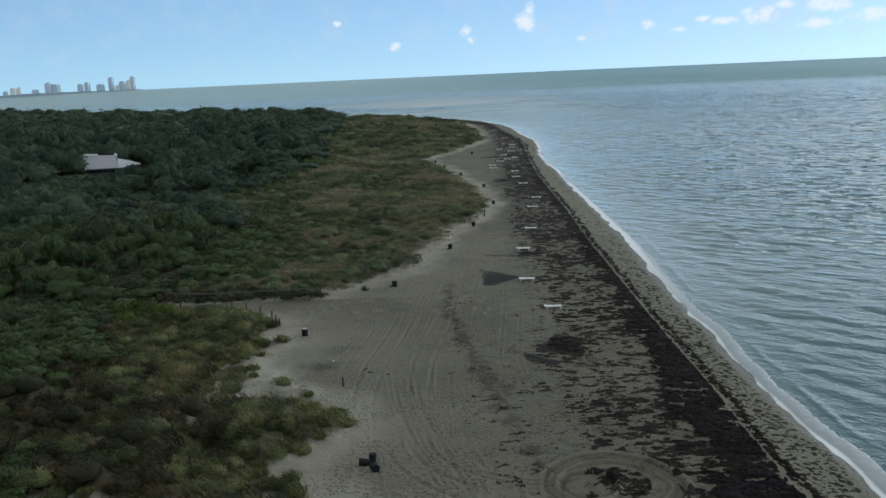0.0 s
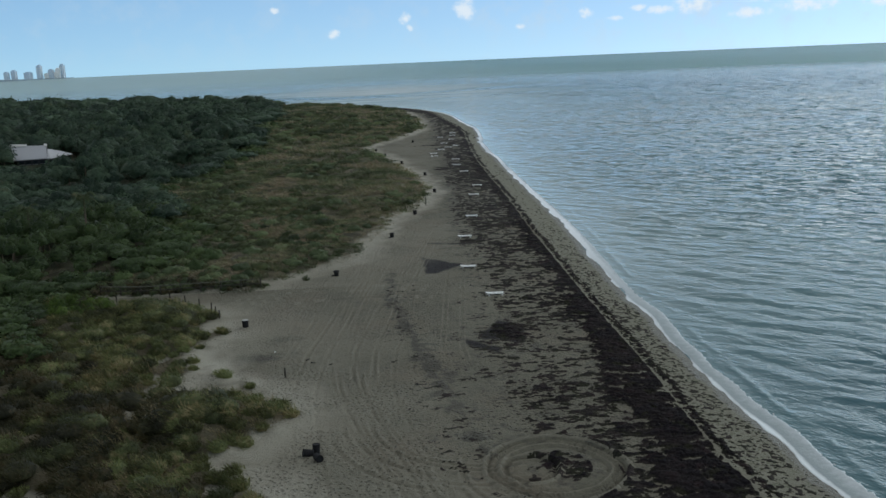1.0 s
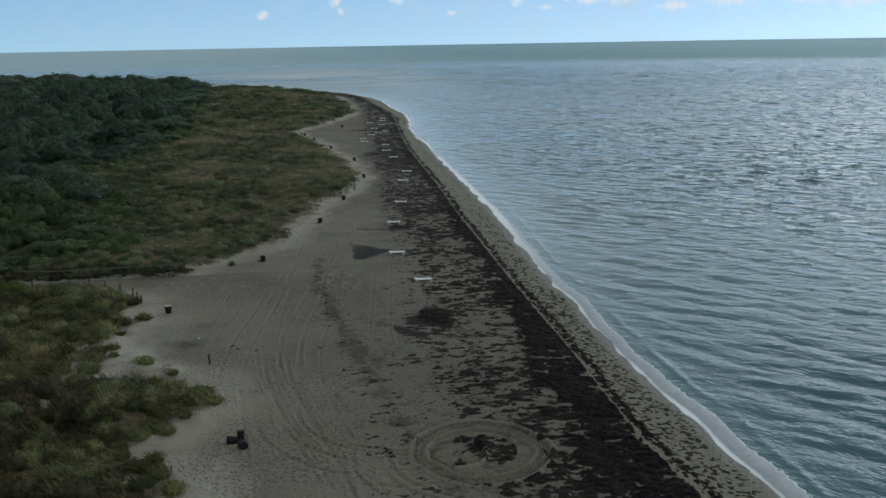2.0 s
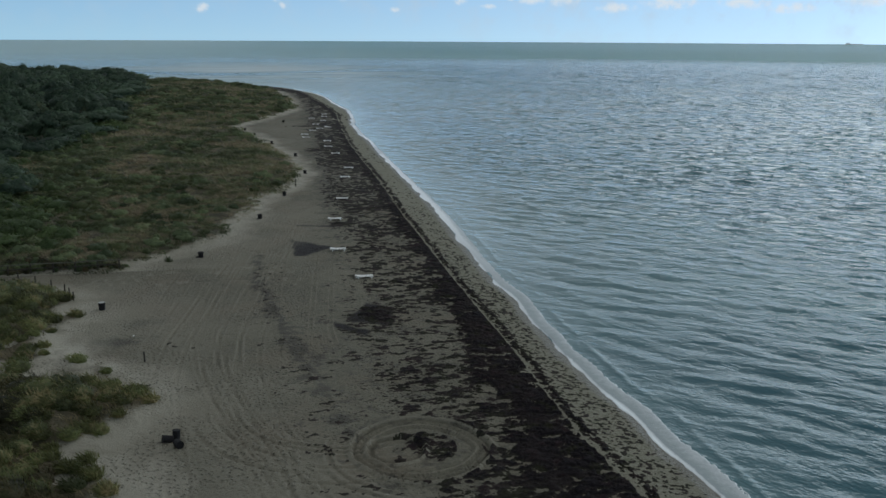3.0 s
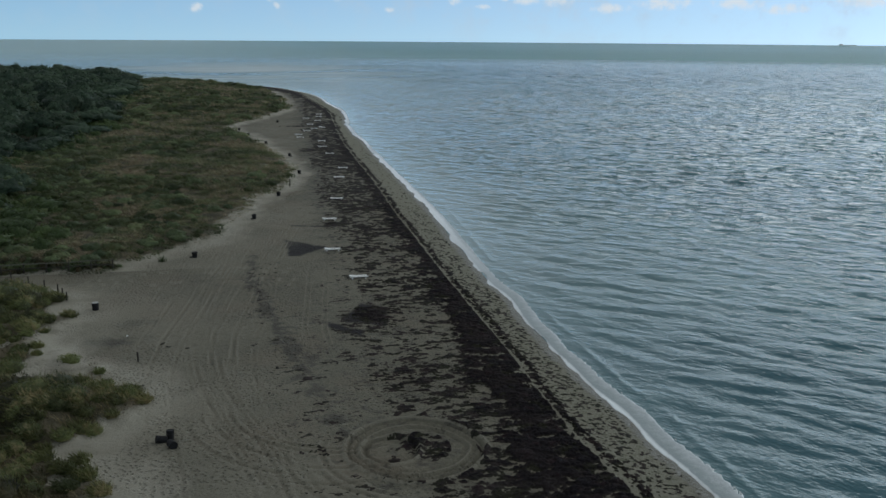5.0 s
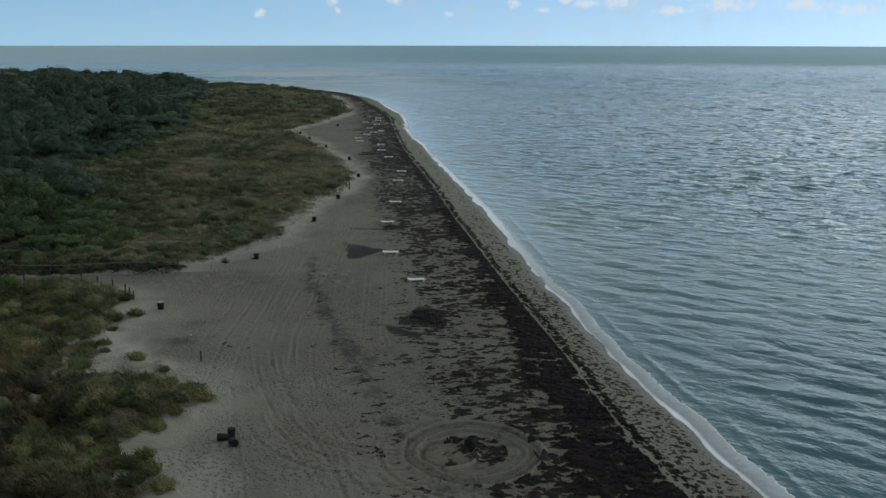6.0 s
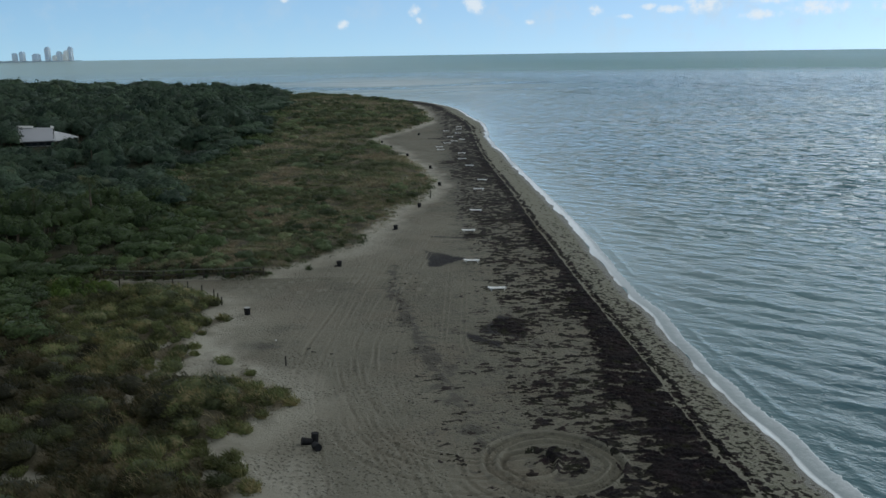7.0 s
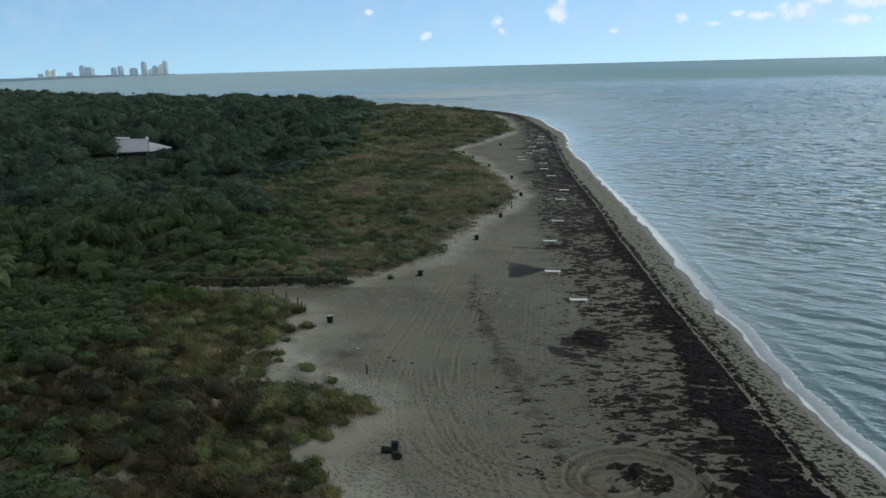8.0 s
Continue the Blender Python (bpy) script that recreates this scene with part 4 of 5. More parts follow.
def tussocks(centres, radius, height, count, length, width, lean=(-0.5, 0.1), pale=0.0):
    """Fuzzy domes of short grass: wind-bent blades all over a core whose colour is darkened as inner shade."""
    n, total = len(centres), len(centres) * count
    u, a = rng.uniform(-0.05, 1.0, total), rng.uniform(0, 2 * math.pi, total)
    flat = np.sqrt(np.clip(1 - u**2, 0, 1))
    way = np.stack([flat * np.cos(a), flat * np.sin(a), u], -1)
    ph = np.repeat(rng.uniform(0, 7, (n, 2)), count, 0)
    lump = 0.86 + 0.2 * np.sin(a * 2 + ph[:, 0]) * (1 - u) + 0.12 * np.sin(a * 5 + ph[:, 1])
    size = np.stack([radius, radius, height], -1)
    root = np.repeat(centres, count, 0) + way * (lump * (1 - 0.25 * rng.random(total) ** 2))[:, None] * np.repeat(size, count, 0)
    go = way * [0.7, 0.7, 0.5] + [lean[0], lean[1], 0.35] + rng.normal(0, 0.25, (total, 3))
    tip = root + go * (np.repeat(length, count) * rng.uniform(0.5, 1.2, total))[:, None]
    side = np.cross(go, way + rng.normal(0, 0.3, (total, 3)))
    side *= (np.repeat(width, count) * rng.uniform(0.3, 0.7, total) / (np.linalg.norm(side, axis=1) + 1e-6))[:, None]
    verts = np.stack([root - side, root + side, tip + side * 0.3, tip - side * 0.3], 1).reshape(-1, 3)
    ring, band = 12, 5
    ua, ub = np.meshgrid(np.linspace(0, 2 * math.pi, ring, endpoint=False), np.linspace(-0.1, 0.48, band) * math.pi)
    cw = np.stack([np.cos(ub) * np.cos(ua), np.cos(ub) * np.sin(ua), np.sin(ub)], -1).reshape(1, -1, 3)
    core = np.asarray(centres)[:, None] + cw * rng.uniform(0.66, 0.82, (n, ring * band, 1)) * size[:, None]
    idx = np.arange(ring * band).reshape(band, ring)
    nxt = np.roll(idx, -1, 1)
    cf = np.stack([idx[:-1], nxt[:-1], nxt[1:], idx[1:]], -1).reshape(1, -1, 4) + np.arange(n)[:, None, None] * ring * band
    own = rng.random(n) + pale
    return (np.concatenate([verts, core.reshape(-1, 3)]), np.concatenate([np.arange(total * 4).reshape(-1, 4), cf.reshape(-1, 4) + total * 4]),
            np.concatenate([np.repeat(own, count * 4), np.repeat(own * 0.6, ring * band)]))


def scatter(x0, x1, y0, y1, spacing, keep):
    """Jittered places in a rectangle for which keep() holds."""
    xs, ys = np.meshgrid(np.arange(x0, x1, spacing), np.arange(y0, y1, spacing))
    x = (xs + rng.uniform(-0.5, 0.5, xs.shape) * spacing).ravel()
    y = (ys + rng.uniform(-0.5, 0.5, ys.shape) * spacing).ravel()
    ok = keep(x, y)
    x, y = x[ok], y[ok]
    return np.stack([x, y, ground_z(x, y)], -1)


def in_view(x, y):
    return (x > -0.66 * y - 8) & (x < 40)


def stuff(name, pieces, mat, label, category):
    v, f = joined([p[:2] for p in pieces])
    me = raw_mesh(name, v, f, mat, True)
    float_attribute(me, "clump", np.concatenate([p[2] if len(p) > 2 else np.full(len(p[0]), 0.5) for p in pieces]))
    return tagged(new(name, me), label, category, kind="stuff")


def clump_noise(x, y):
    return fbm(x * 0.35, y * 0.35, 101, 3)


# grass on the near dune: large windswept mounds with smaller tufts between them
def near_grass(gap, soft):
    at = scatter(-52, -5, 34, 87, gap, lambda x, y: in_view(x, y) & (scrub_depth(x, y) > -0.1 + soft * (0.5 - clump_noise(x, y))) & (x > wood_edge(y) - 3))
    full = np.clip(0.6 + 1.3 * fbm(at[:, 0] * 0.45, at[:, 1] * 0.45, 103, 3) * step(scrub_depth(at[:, 0], at[:, 1]), -1, 3), 0, 1)
    return at[rng.random(len(at)) < full]


def dark_zone(x, y):
    return near_edge(y) - x + 14 * (fbm(x * 0.2, y * 0.2, 117, 3) - 0.5) - 0.25 * (y - 60) > 9.0


mounds, tufts = near_grass(1.25, 2.2), near_grass(0.62, 2.2)
mounds = mounds[scrub_depth(mounds[:, 0], mounds[:, 1]) > 0.25]
deep = scrub_depth(mounds[:, 0], mounds[:, 1])
big = (0.5 + 1.1 * rng.random(len(mounds)) * fbm(mounds[:, 0] * 0.3, mounds[:, 1] * 0.3, 105, 3) * 1.6) * (0.55 + 0.45 * step(deep, 0, 2.5))
inner = dark_zone(mounds[:, 0], mounds[:, 1])
kind = rng.random(len(mounds)) + 0.8 * (fbm(mounds[:, 0] * 0.18, mounds[:, 1] * 0.18, 135, 3) - 0.5)
# darker brush further in, paler sea oats and creeper along the seaward side
for name, pick, mat, tall, reach, label, category in (
        ("dune_brush", inner & (kind < 0.75), BRUSH, 0.58, 0.27, "dark brown-green brush in low rounded clumps", "brush"),
        ("dune_hummocks", ~inner & (kind < 0.5) | inner & (kind >= 0.75), MOUND, 0.54, 0.22, "rounded olive hummocks of sea oats and creeper", "scrub"),
        ("dune_grass", ~inner & (kind >= 0.5), GRASS, 0.55, 0.34, "windswept green and straw-brown dune grass in mounds", "grass")):
    r = big[pick]
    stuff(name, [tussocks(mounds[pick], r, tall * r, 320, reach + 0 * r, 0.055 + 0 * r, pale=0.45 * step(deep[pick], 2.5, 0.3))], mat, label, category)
tufts = tufts[scrub_depth(tufts[:, 0], tufts[:, 1]) > 0.5]
small = rng.uniform(0.6, 1.1, len(tufts))
stuff("dune_tufts", [blades(tufts, 0.5 * small, 0.2 * small, 26, 0.04 + 0 * small, (-0.45, 0.0), False)], BRUSH, "short wiry tufts between the mounds of the dune", "grass")
# ripe straw-coloured stalks over the seaward part of the dune
at = scatter(-24, -7, 38, 66, 0.55, lambda x, y: (scrub_depth(x, y) > 0.8) & (fbm(x * 0.22, y * 0.2, 131, 3) > 0.5) & (x > near_edge(y) - 11))
tall = rng.uniform(0.7, 1.15, len(at))
stuff("sea_oat_stalks", [blades(at, 0.35 * tall, tall, 9, 0.028 + 0 * tall, (-0.75, 0.1))], STRAW, "thin ripe straw-coloured sea oat stalks bent by wind", "grass")

# bright vines where the shrubs meet the path
at = scatter(-34, -26, 74, 86, 0.9, lambda x, y: (np.hypot((x + 29.8) / 3.2, (y - 82.0) / 4.0) < 1) & (scrub_depth(x, y) > 0.5))
wide = rng.uniform(0.7, 1.1, len(at))
stuff("beach_vine", [leaves(at, wide, 1.25 * wide, 220, 0.15 + 0 * wide)], VINE, "bright yellow-green vines spilling over the dune by the path", "vine")

# low scrub and grass of the broad dune beyond the path
pieces = []
for y0, y1, gap, n, w in ((88, 130, 1.4, 90, 0.08), (130, 190, 1.9, 74, 0.12), (190, 290, 2.6, 44, 0.24), (290, 480, 3.6, 28, 0.46)):
    at = scatter(-75, 18, y0, y1, gap, lambda x, y: in_view(x, y) & (scrub_depth(x, y) > 0.3) & (x > wood_edge(y) - 4) & (fbm(x * 0.3, y * 0.22, 106, 3) > 0.34))
    big = gap * (0.4 + 1.0 * fbm(at[:, 0] * 0.12, at[:, 1] * 0.1, 107, 3)) * rng.uniform(0.6, 1.3, len(at))
    pieces.append(blades(at, 0.85 * big, (0.14 + 0.24 * big), n, w + 0 * big, (-0.5, 0.0), False))
    at = scatter(-75, 18, y0, y1, gap * 0.8, lambda x, y: in_view(x, y) & (scrub_depth(x, y) > 0.1) & (x > wood_edge(y) - 4))
    pieces.append(blades(at, np.full(len(at), gap * 0.55), np.full(len(at), 0.2), n // 3, np.full(len(at), w), (-0.5, 0.0), False))
stuff("coastal_scrub", pieces, FIELD, "low olive and brown scrub covering the broad dune", "scrub")


def place_repeats(patterns, poses):
    """Copies the patterns in turn to the poses; each pattern itself takes the first pose that falls to it."""
    for n, m in enumerate(poses[len(patterns):]):
        copy_thing(patterns[n % len(patterns)], m)
    for ob, m in zip(patterns, poses):
        ob.matrix_basis = m


def foliage(name, arrays, mat, parent):
    v, f, own = arrays
    me = raw_mesh(name, v, f, mat, True)
    float_attribute(me, "clump", own)
    ob = new(name, me)
    ob.parent = parent
    return ob


def dune_bush(shape):
    ob = thing("dune_bush", Matrix(), "dark green low bush standing in paler dune scrub", "bush", "single bushes on the dune")
    arms = fresh()
    for n in range(5):
        tube(arms, 0.035, 0.012, 0.55, (0, 0, -0.1), (30 + 8 * math.sin(n * 2 + shape), 0, 72 * n + 20 * shape), 6)
    part("stems", arms, BARK, ob)
    foliage("foliage", leaves(np.zeros((1, 3)), np.ones(1), np.full(1, 0.52), 260, np.full(1, 0.1), 5 + shape), DARK_BUSH, ob)
    return ob


def evergreen_tree(shape):
    """A broad crown of five lobes on a leaning trunk with four limbs; one metre tall, to be scaled."""
    ob = thing("evergreen_tree", Matrix(), "broad-crowned evergreen tree standing above the woodland canopy", "tree", "trees above the canopy")
    wood, a0 = fresh(), 50 * shape
    tube(wood, 0.035, 0.022, 0.5, (0, 0, -0.03), (3, 4 * math.sin(shape), 0), 8)
    part("trunk", wood, BARK, ob)
    lobes = [[0.02, 0, 0.62]]
    for n in range(4):
        a = radians(a0 + 90 * n + 20 * math.sin(n * 3 + shape))
        limb = tube(fresh(), 0.018, 0.008, 0.34, (0, 0, 0.4), (-48, 0, math.degrees(a) - 90), 6)
        part("limb", limb, BARK, ob)
        lobes.append([0.27 * math.cos(a), 0.27 * math.sin(a), 0.54 + 0.07 * math.sin(n * 2.3 + shape)])
    wide = np.array([0.3, 0.27, 0.24, 0.28, 0.25])
    v, f, own = leaves(np.array(lobes), wide, np.full(5, 0.3), 190, np.full(5, 0.055), 7, -0.4)
    foliage("crown", (v, f, 0.5 + 0.5 * (own - 0.5)), WOOD_LEAF, ob)
    return ob


pieces, dark_pieces = [], []
for y0, y1, gap, n_leaf, w in ((88, 140, 2.2, 220, 0.1), (140, 250, 3.2, 170, 0.17), (250, 480, 5.0, 110, 0.36)):
    at = scatter(-75, 18, y0, y1, gap, lambda x, y: in_view(x, y) & (scrub_depth(x, y) > 1.0) & (x > wood_edge(y) - 3) & (fbm(x * 0.06, y * 0.045, 109, 3) + 0.16 * fbm(x * 0.3, y * 0.3, 110, 2) + 0.1 * step(y, 100, 92) + 0.08 * step(scrub_depth(x, y), 12, 3) > 0.56))
    big = gap * (0.25 + 0.55 * rng.random(len(at)) ** 1.5)
    dim = rng.random(len(at)) < 0.4
    pieces.append(leaves(at[~dim], big[~dim], (0.36 * big + 0.25)[~dim], n_leaf, w + 0 * big[~dim]))
    alone = np.flatnonzero(dim & (at[:, 1] < 150))[:90] if y0 == 88 else np.zeros(0, int)
    if len(alone):
        place_repeats([dune_bush(n) for n in range(4)], [pose(*at[q], 0, 0, 67 * n) @ Matrix.Diagonal((1.15 * big[q], 1.15 * big[q], 0.8 * big[q] + 0.4, 1)) for n, q in enumerate(alone)])
    dim[alone] = False
    dark_pieces.append(leaves(at[dim], big[dim] * 1.1, (0.4 * big + 0.25)[dim], n_leaf, w + 0 * big[dim]))
stuff("low_bushes", pieces, BUSH, "low grey-green bushes dotted over the dune", "bush")
stuff("dark_bushes", dark_pieces, DARK_BUSH, "dark green low bushes among paler dune scrub", "bush")
# weedy growth along the fence beside the path
at = scatter(-40, -12.8, 88.4, 91.5, 0.6, lambda x, y: y < 89.4 + 1.6 * vnoise(x * 0.7, y * 0, 141) - 0.8 * step(x, -15.5, -13))
wide = rng.uniform(0.35, 0.65, len(at)) * (1 - 0.4 * step(at[:, 0], -16, -13))
dim = rng.random(len(at)) < 0.5
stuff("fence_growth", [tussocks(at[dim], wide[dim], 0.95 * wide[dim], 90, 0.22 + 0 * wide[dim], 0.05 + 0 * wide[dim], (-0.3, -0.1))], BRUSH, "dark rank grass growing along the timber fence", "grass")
stuff("fence_bushes", [leaves(at[~dim], wide[~dim], 0.95 * wide[~dim], 60, 0.1 + 0 * wide[~dim])], BUSH, "low green bushes pressed against the timber fence", "bush")

# evergreen shrubs and woodland behind the dune

def tree_height(x, y):
    inside = wood_edge(y) - x
    tall = np.interp(y, [40, 85, 100, 150, 200, 260, 400, 1000], [1.9, 2.4, 3.2, 4.2, 5.0, 6.8, 5.6, 7.6])
    rise = np.interp(inside, [-3, 0, 8, 25], [0.3, 0.45, 0.8, 1.0])
    tall = tall * np.where(np.hypot((x + 78.0) / 15.0, (y - 195.0) / 24.0) < 1, 0.27, 1.0)
    return tall * rise * (0.3 + 1.4 * fbm(x * 0.09, y * 0.07, 111, 3)) * (0.8 + 0.4 * vnoise(x * 0.9, y * 0.9, 115))


def wooded(x, y):
    yard = (np.hypot((x + 84.0) / 8.2, (y - 219.0) / 9.5) > 1) & (np.hypot((x + 79.0) / 8.0, (y - 209.0) / 8.0) > 1) & (np.hypot((x + 73.5) / 5.0, (y - 216.0) / 7.0) > 1)
    trail = (y < 86.0) | (y > 88.6) | (x < -32)
    viny = np.hypot((x + 29.8) / 2.6, (y - 82.0) / 3.4) > 1
    return in_view(x, y) & viny & (wood_edge(y) + (fbm(x * 0.2, y * 0.2, 113, 3) - 0.5) * 6 > x) & (offshore(x, y) > 14) & yard & trail


shrub_pieces, wood_pieces, trunk_pieces = [], [], []
at = scatter(-80, -14, 92, 330, 2.6, lambda x, y: (np.abs(wood_edge(y) - x + 8 * (fbm(x * 0.08, y * 0.06, 151, 3) - 0.5)) < 3.5) & (scrub_depth(x, y) > 2) & (vnoise(x * 0.4, y * 0.3, 153) > 0.3))
wide = rng.uniform(1.0, 2.0, len(at))
stuff("edge_shrubs", [leaves(at, wide, 0.8 * wide, 170, 0.2 + 0 * wide)], EDGE_LEAF, "fresh green shrubs where the woodland meets the dune", "shrubs")
for y0, y1, gap, n, w in ((34, 88, 1.9, 250, 0.2), (88, 125, 2.8, 300, 0.22), (125, 180, 4.4, 290, 0.3), (180, 290, 6.0, 170, 0.52), (290, 480, 8.0, 105, 0.78), (480, 1150, 14.0, 44, 1.3)):
    at = scatter(-0.7 * y1 - 12, -14, y0, y1, gap, wooded)
    tall = tree_height(at[:, 0], at[:, 1])
    wide = gap * (rng.uniform(0.6, 1.1, len(at)) if y1 < 90 else 0.38 + 0.75 * rng.random(len(at)) ** 1.6)
    crown = np.minimum(tall * 0.6, wide * 1.15)
    top = at.copy()
    top[:, 2] += np.maximum(tall - crown, 0.1)
    (shrub_pieces if y1 < 130 else wood_pieces).append(leaves(top, wide, crown, n, w + 0 * wide))
    # trunks: tapered six-sided stems under the crowns
    if y0 > 80:
        k6 = np.arange(6) * math.pi / 3
        ring = np.stack([np.cos(k6), np.sin(k6), 0 * k6], -1)
        r = (0.05 + 0.018 * tall)[:, None, None]
        lean = rng.normal(0, 0.3, (len(at), 1, 3)) * [1, 1, 0]
        low, high = at[:, None] - [0, 0, 0.2] + ring * r, top[:, None] + lean + ring * r * 0.5
        v = np.concatenate([low, high], 1).reshape(-1, 3)
        i = np.arange(len(at))[:, None, None] * 12
        q = np.stack([np.arange(6), (np.arange(6) + 1) % 6, (np.arange(6) + 1) % 6 + 6, np.arange(6) + 6], -1)[None]
        trunk_pieces.append((v, (i + q).reshape(-1, 4)))
# broad crowns standing above the canopy
at = scatter(-215, -34, 130, 310, 12.0, lambda x, y: wooded(x, y) & (wood_edge(y) - x > 4) & (vnoise(x * 3.1, y * 3.1, 123) > 0.45))
at = at[(at[:, 0] < -97) | (at[:, 0] > -64) | (at[:, 1] < 165) | (at[:, 1] > 226)]
tall = tree_height(at[:, 0], at[:, 1]) * 1.1 + 0.4
broad = rng.uniform(6.0, 9.5, len(at))
place_repeats([evergreen_tree(n) for n in range(5)], [pose(*spot, 0, 0, 73 * n) @ Matrix.Diagonal((w, w, h * 1.02, 1)) for n, (spot, h, w) in enumerate(zip(at, tall, broad))])
stuff("shrub_thicket", shrub_pieces, GREEN, "dense green evergreen shrubs at the edge of the dune", "shrubs")
stuff("woodland", wood_pieces, WOOD_LEAF, "dark evergreen coastal woodland with uneven crowns", "woodland")
stuff("woodland_trunks", trunk_pieces, BARK, "grey-brown trunks under the woodland canopy", "tree trunks")


# ---------------------------------------------------------------- palms


def palm(name, at, tall, fronds, reach, label, broad=1.0):
    z = float(ground_z(at[0], at[1]))
    ob = thing(name, pose(at[0], at[1], z - 0.1), label, "palm tree", "palms")
    bm = fresh()
    x = y = 0.0
    h = 0.0
    for i in range(8):
        seg = tall / 8
        tube(bm, 0.17 - 0.008 * i, 0.155 - 0.008 * i, seg * 1.04, (x, y, h), (3 * math.sin(i), 2, 0), 9)
        h += seg
        x += 0.03
    part("trunk", bm, BARK, ob)
    for f in range(fronds):
        a = 2 * math.pi * f / fronds + random.uniform(-0.25, 0.25)
        up = random.uniform(-0.1, 1.3)
        bm = fresh()
        prev = None
        spine = []
        for j in range(9):
            t = j / 8
            d = reach * t * (1 - 0.12 * t)
            spine.append(Vector((x + math.cos(a) * d * math.cos(up * 0.5), y + math.sin(a) * d * math.cos(up * 0.5), tall + d * up * 0.9 - reach * 0.85 * t * t)))
        if broad > 2:
            # a whole, folded blade, ragged at its rim
            rows = []
            for j in range(9):
                way2 = (spine[min(j + 1, 8)] - spine[max(j - 1, 0)]).normalized()
                side = way2.cross(Vector((0, 0, 1)))
                side = side.normalized() if side.length > 0.01 else Vector((1, 0, 0))
                size = reach * 0.17 * math.sin(math.pi * (0.08 + 0.88 * j / 8)) * random.uniform(0.8, 1.15)
                rows.append([bm.verts.new(p) for p in (spine[j] - side * size - Vector((0, 0, size * 0.55)), spine[j], spine[j] + side * size - Vector((0, 0, size * 0.55)))])
            for a2, b2 in zip(rows, rows[1:]):
                for q in (0, 1):
                    bm.faces.new((a2[q], a2[q + 1], b2[q + 1], b2[q]))
            part("frond", bm, BROAD_LEAF, ob, "", True)
            continue
        for j in range(1, 9):
            mid, way2 = spine[j], (spine[j] - spine[j - 1]).normalized()
            side = way2.cross(Vector((0, 0, 1)))
            side = side.normalized() if side.length > 0.01 else Vector((1, 0, 0))
            size = reach * 0.33 * math.sin(math.pi * (0.15 + 0.8 * j / 8))
            for s in (-1, 1):
                for q in (0.0, 0.5):
                    root = mid - (spine[j] - spine[j - 1]) * q
                    tip = root + side * s * size + way2 * size * 0.55 - Vector((0, 0, size * 0.45))
                    v = [bm.verts.new(p) for p in (root - way2 * 0.05 * broad, root + way2 * 0.07 * broad, tip)]
                    bm.faces.new(v)
            v = [bm.verts.new(p) for p in (spine[j - 1] - side * 0.03, spine[j - 1] + side * 0.03, spine[j] + side * 0.025, spine[j] - side * 0.025)]
            bm.faces.new(v)
        part("frond", bm, PALM_LEAF, ob)
    return ob


palm("palm_tree", (-38.6, 112.5), 6.4, 15, 2.2, "palm with a bare trunk and drooping dry fronds above the shrubs")
palm("palm_tree", (-49.2, 84.5), 3.8, 11, 3.0, "young palm with broad arching yellow-green fronds among shrubs", 3.2)
palm("palm_tree", (-46.0, 113.0), 4.9, 13, 2.0, "palm with dry brown fronds half hidden by shrubs")

# ---------------------------------------------------------------- beach furniture


def lounger():
    ob = thing("sun_lounger", Matrix(), "white plastic sun lounger standing empty on the sand", "sun lounger", "loungers on the beach")
    L, W, H = 1.95, 0.66, 0.34
    for s in (-1, 1):
        part("side_rail", box(fresh(), (L, 0.06, 0.09), (0, s * W / 2, H), bevel=0.015), PLASTIC, ob)
    for i in range(9):
        part("slat", box(fresh(), (0.1, W - 0.05, 0.03), (-0.2 + i * 0.125, 0, H + 0.03), bevel=0.008), PLASTIC, ob)
    back = box(fresh(), (0.72, 0.62, 0.05), (-0.62, 0, H + 0.09), (0, 10, 0), bevel=0.015)
    part("backrest", back, PLASTIC, ob)
    for x in (-0.7, 0.72):
        for s in (-1, 1):
            part("leg", box(fresh(), (0.11, 0.06, H + 0.03), (x, s * (W / 2 - 0.02), H / 2 - 0.02), (0, 6 if x > 0 else -6, 0), bevel=0.012), PLASTIC, ob)
    return ob


LOUNGERS = [(10.6, 81.1, 2), (9.2, 92.5, -3), (10.5, 109.1, 1), (13.0, 123.6, -2), (15.6, 143.6, 0), (17.4, 154.0, -5), (17.0, 174.0, 2), (16.6, 185.6, -2), (17.4, 196.3, 3),
            (13.0, 203.1, 0), (13.1, 209.3, -3), (15.7, 218.1, 8), (20.3, 227.3, -48), (17.9, 223.4, 0), (17.7, 234.2, 4), (20.7, 245.3, 0), (22.1, 258.0, 2), (17.9, 251.5, -3), (22.8, 265.8, 0)]
place_repeats([lounger()], [pose(x, y, float(ground_z(x, y)), 0, 0, turn) @ Matrix.Diagonal((0.93, 0.93, 0.62, 1)) for x, y, turn in LOUNGERS])


DRIFT = [(-6.55, 64.9, 0.32, 15), (-6.1, 64.2, 0.4, -30), (-4.7, 63.65, 0.25, 5)]
LITTER = [(17.7, 69.4, 30), (-9.44, 67.4, 100), (16.85, 116.7, 60)]
DRUMS = [(-4.78, 47.55), (-5.0, 48.1), (-4.85, 48.35)]


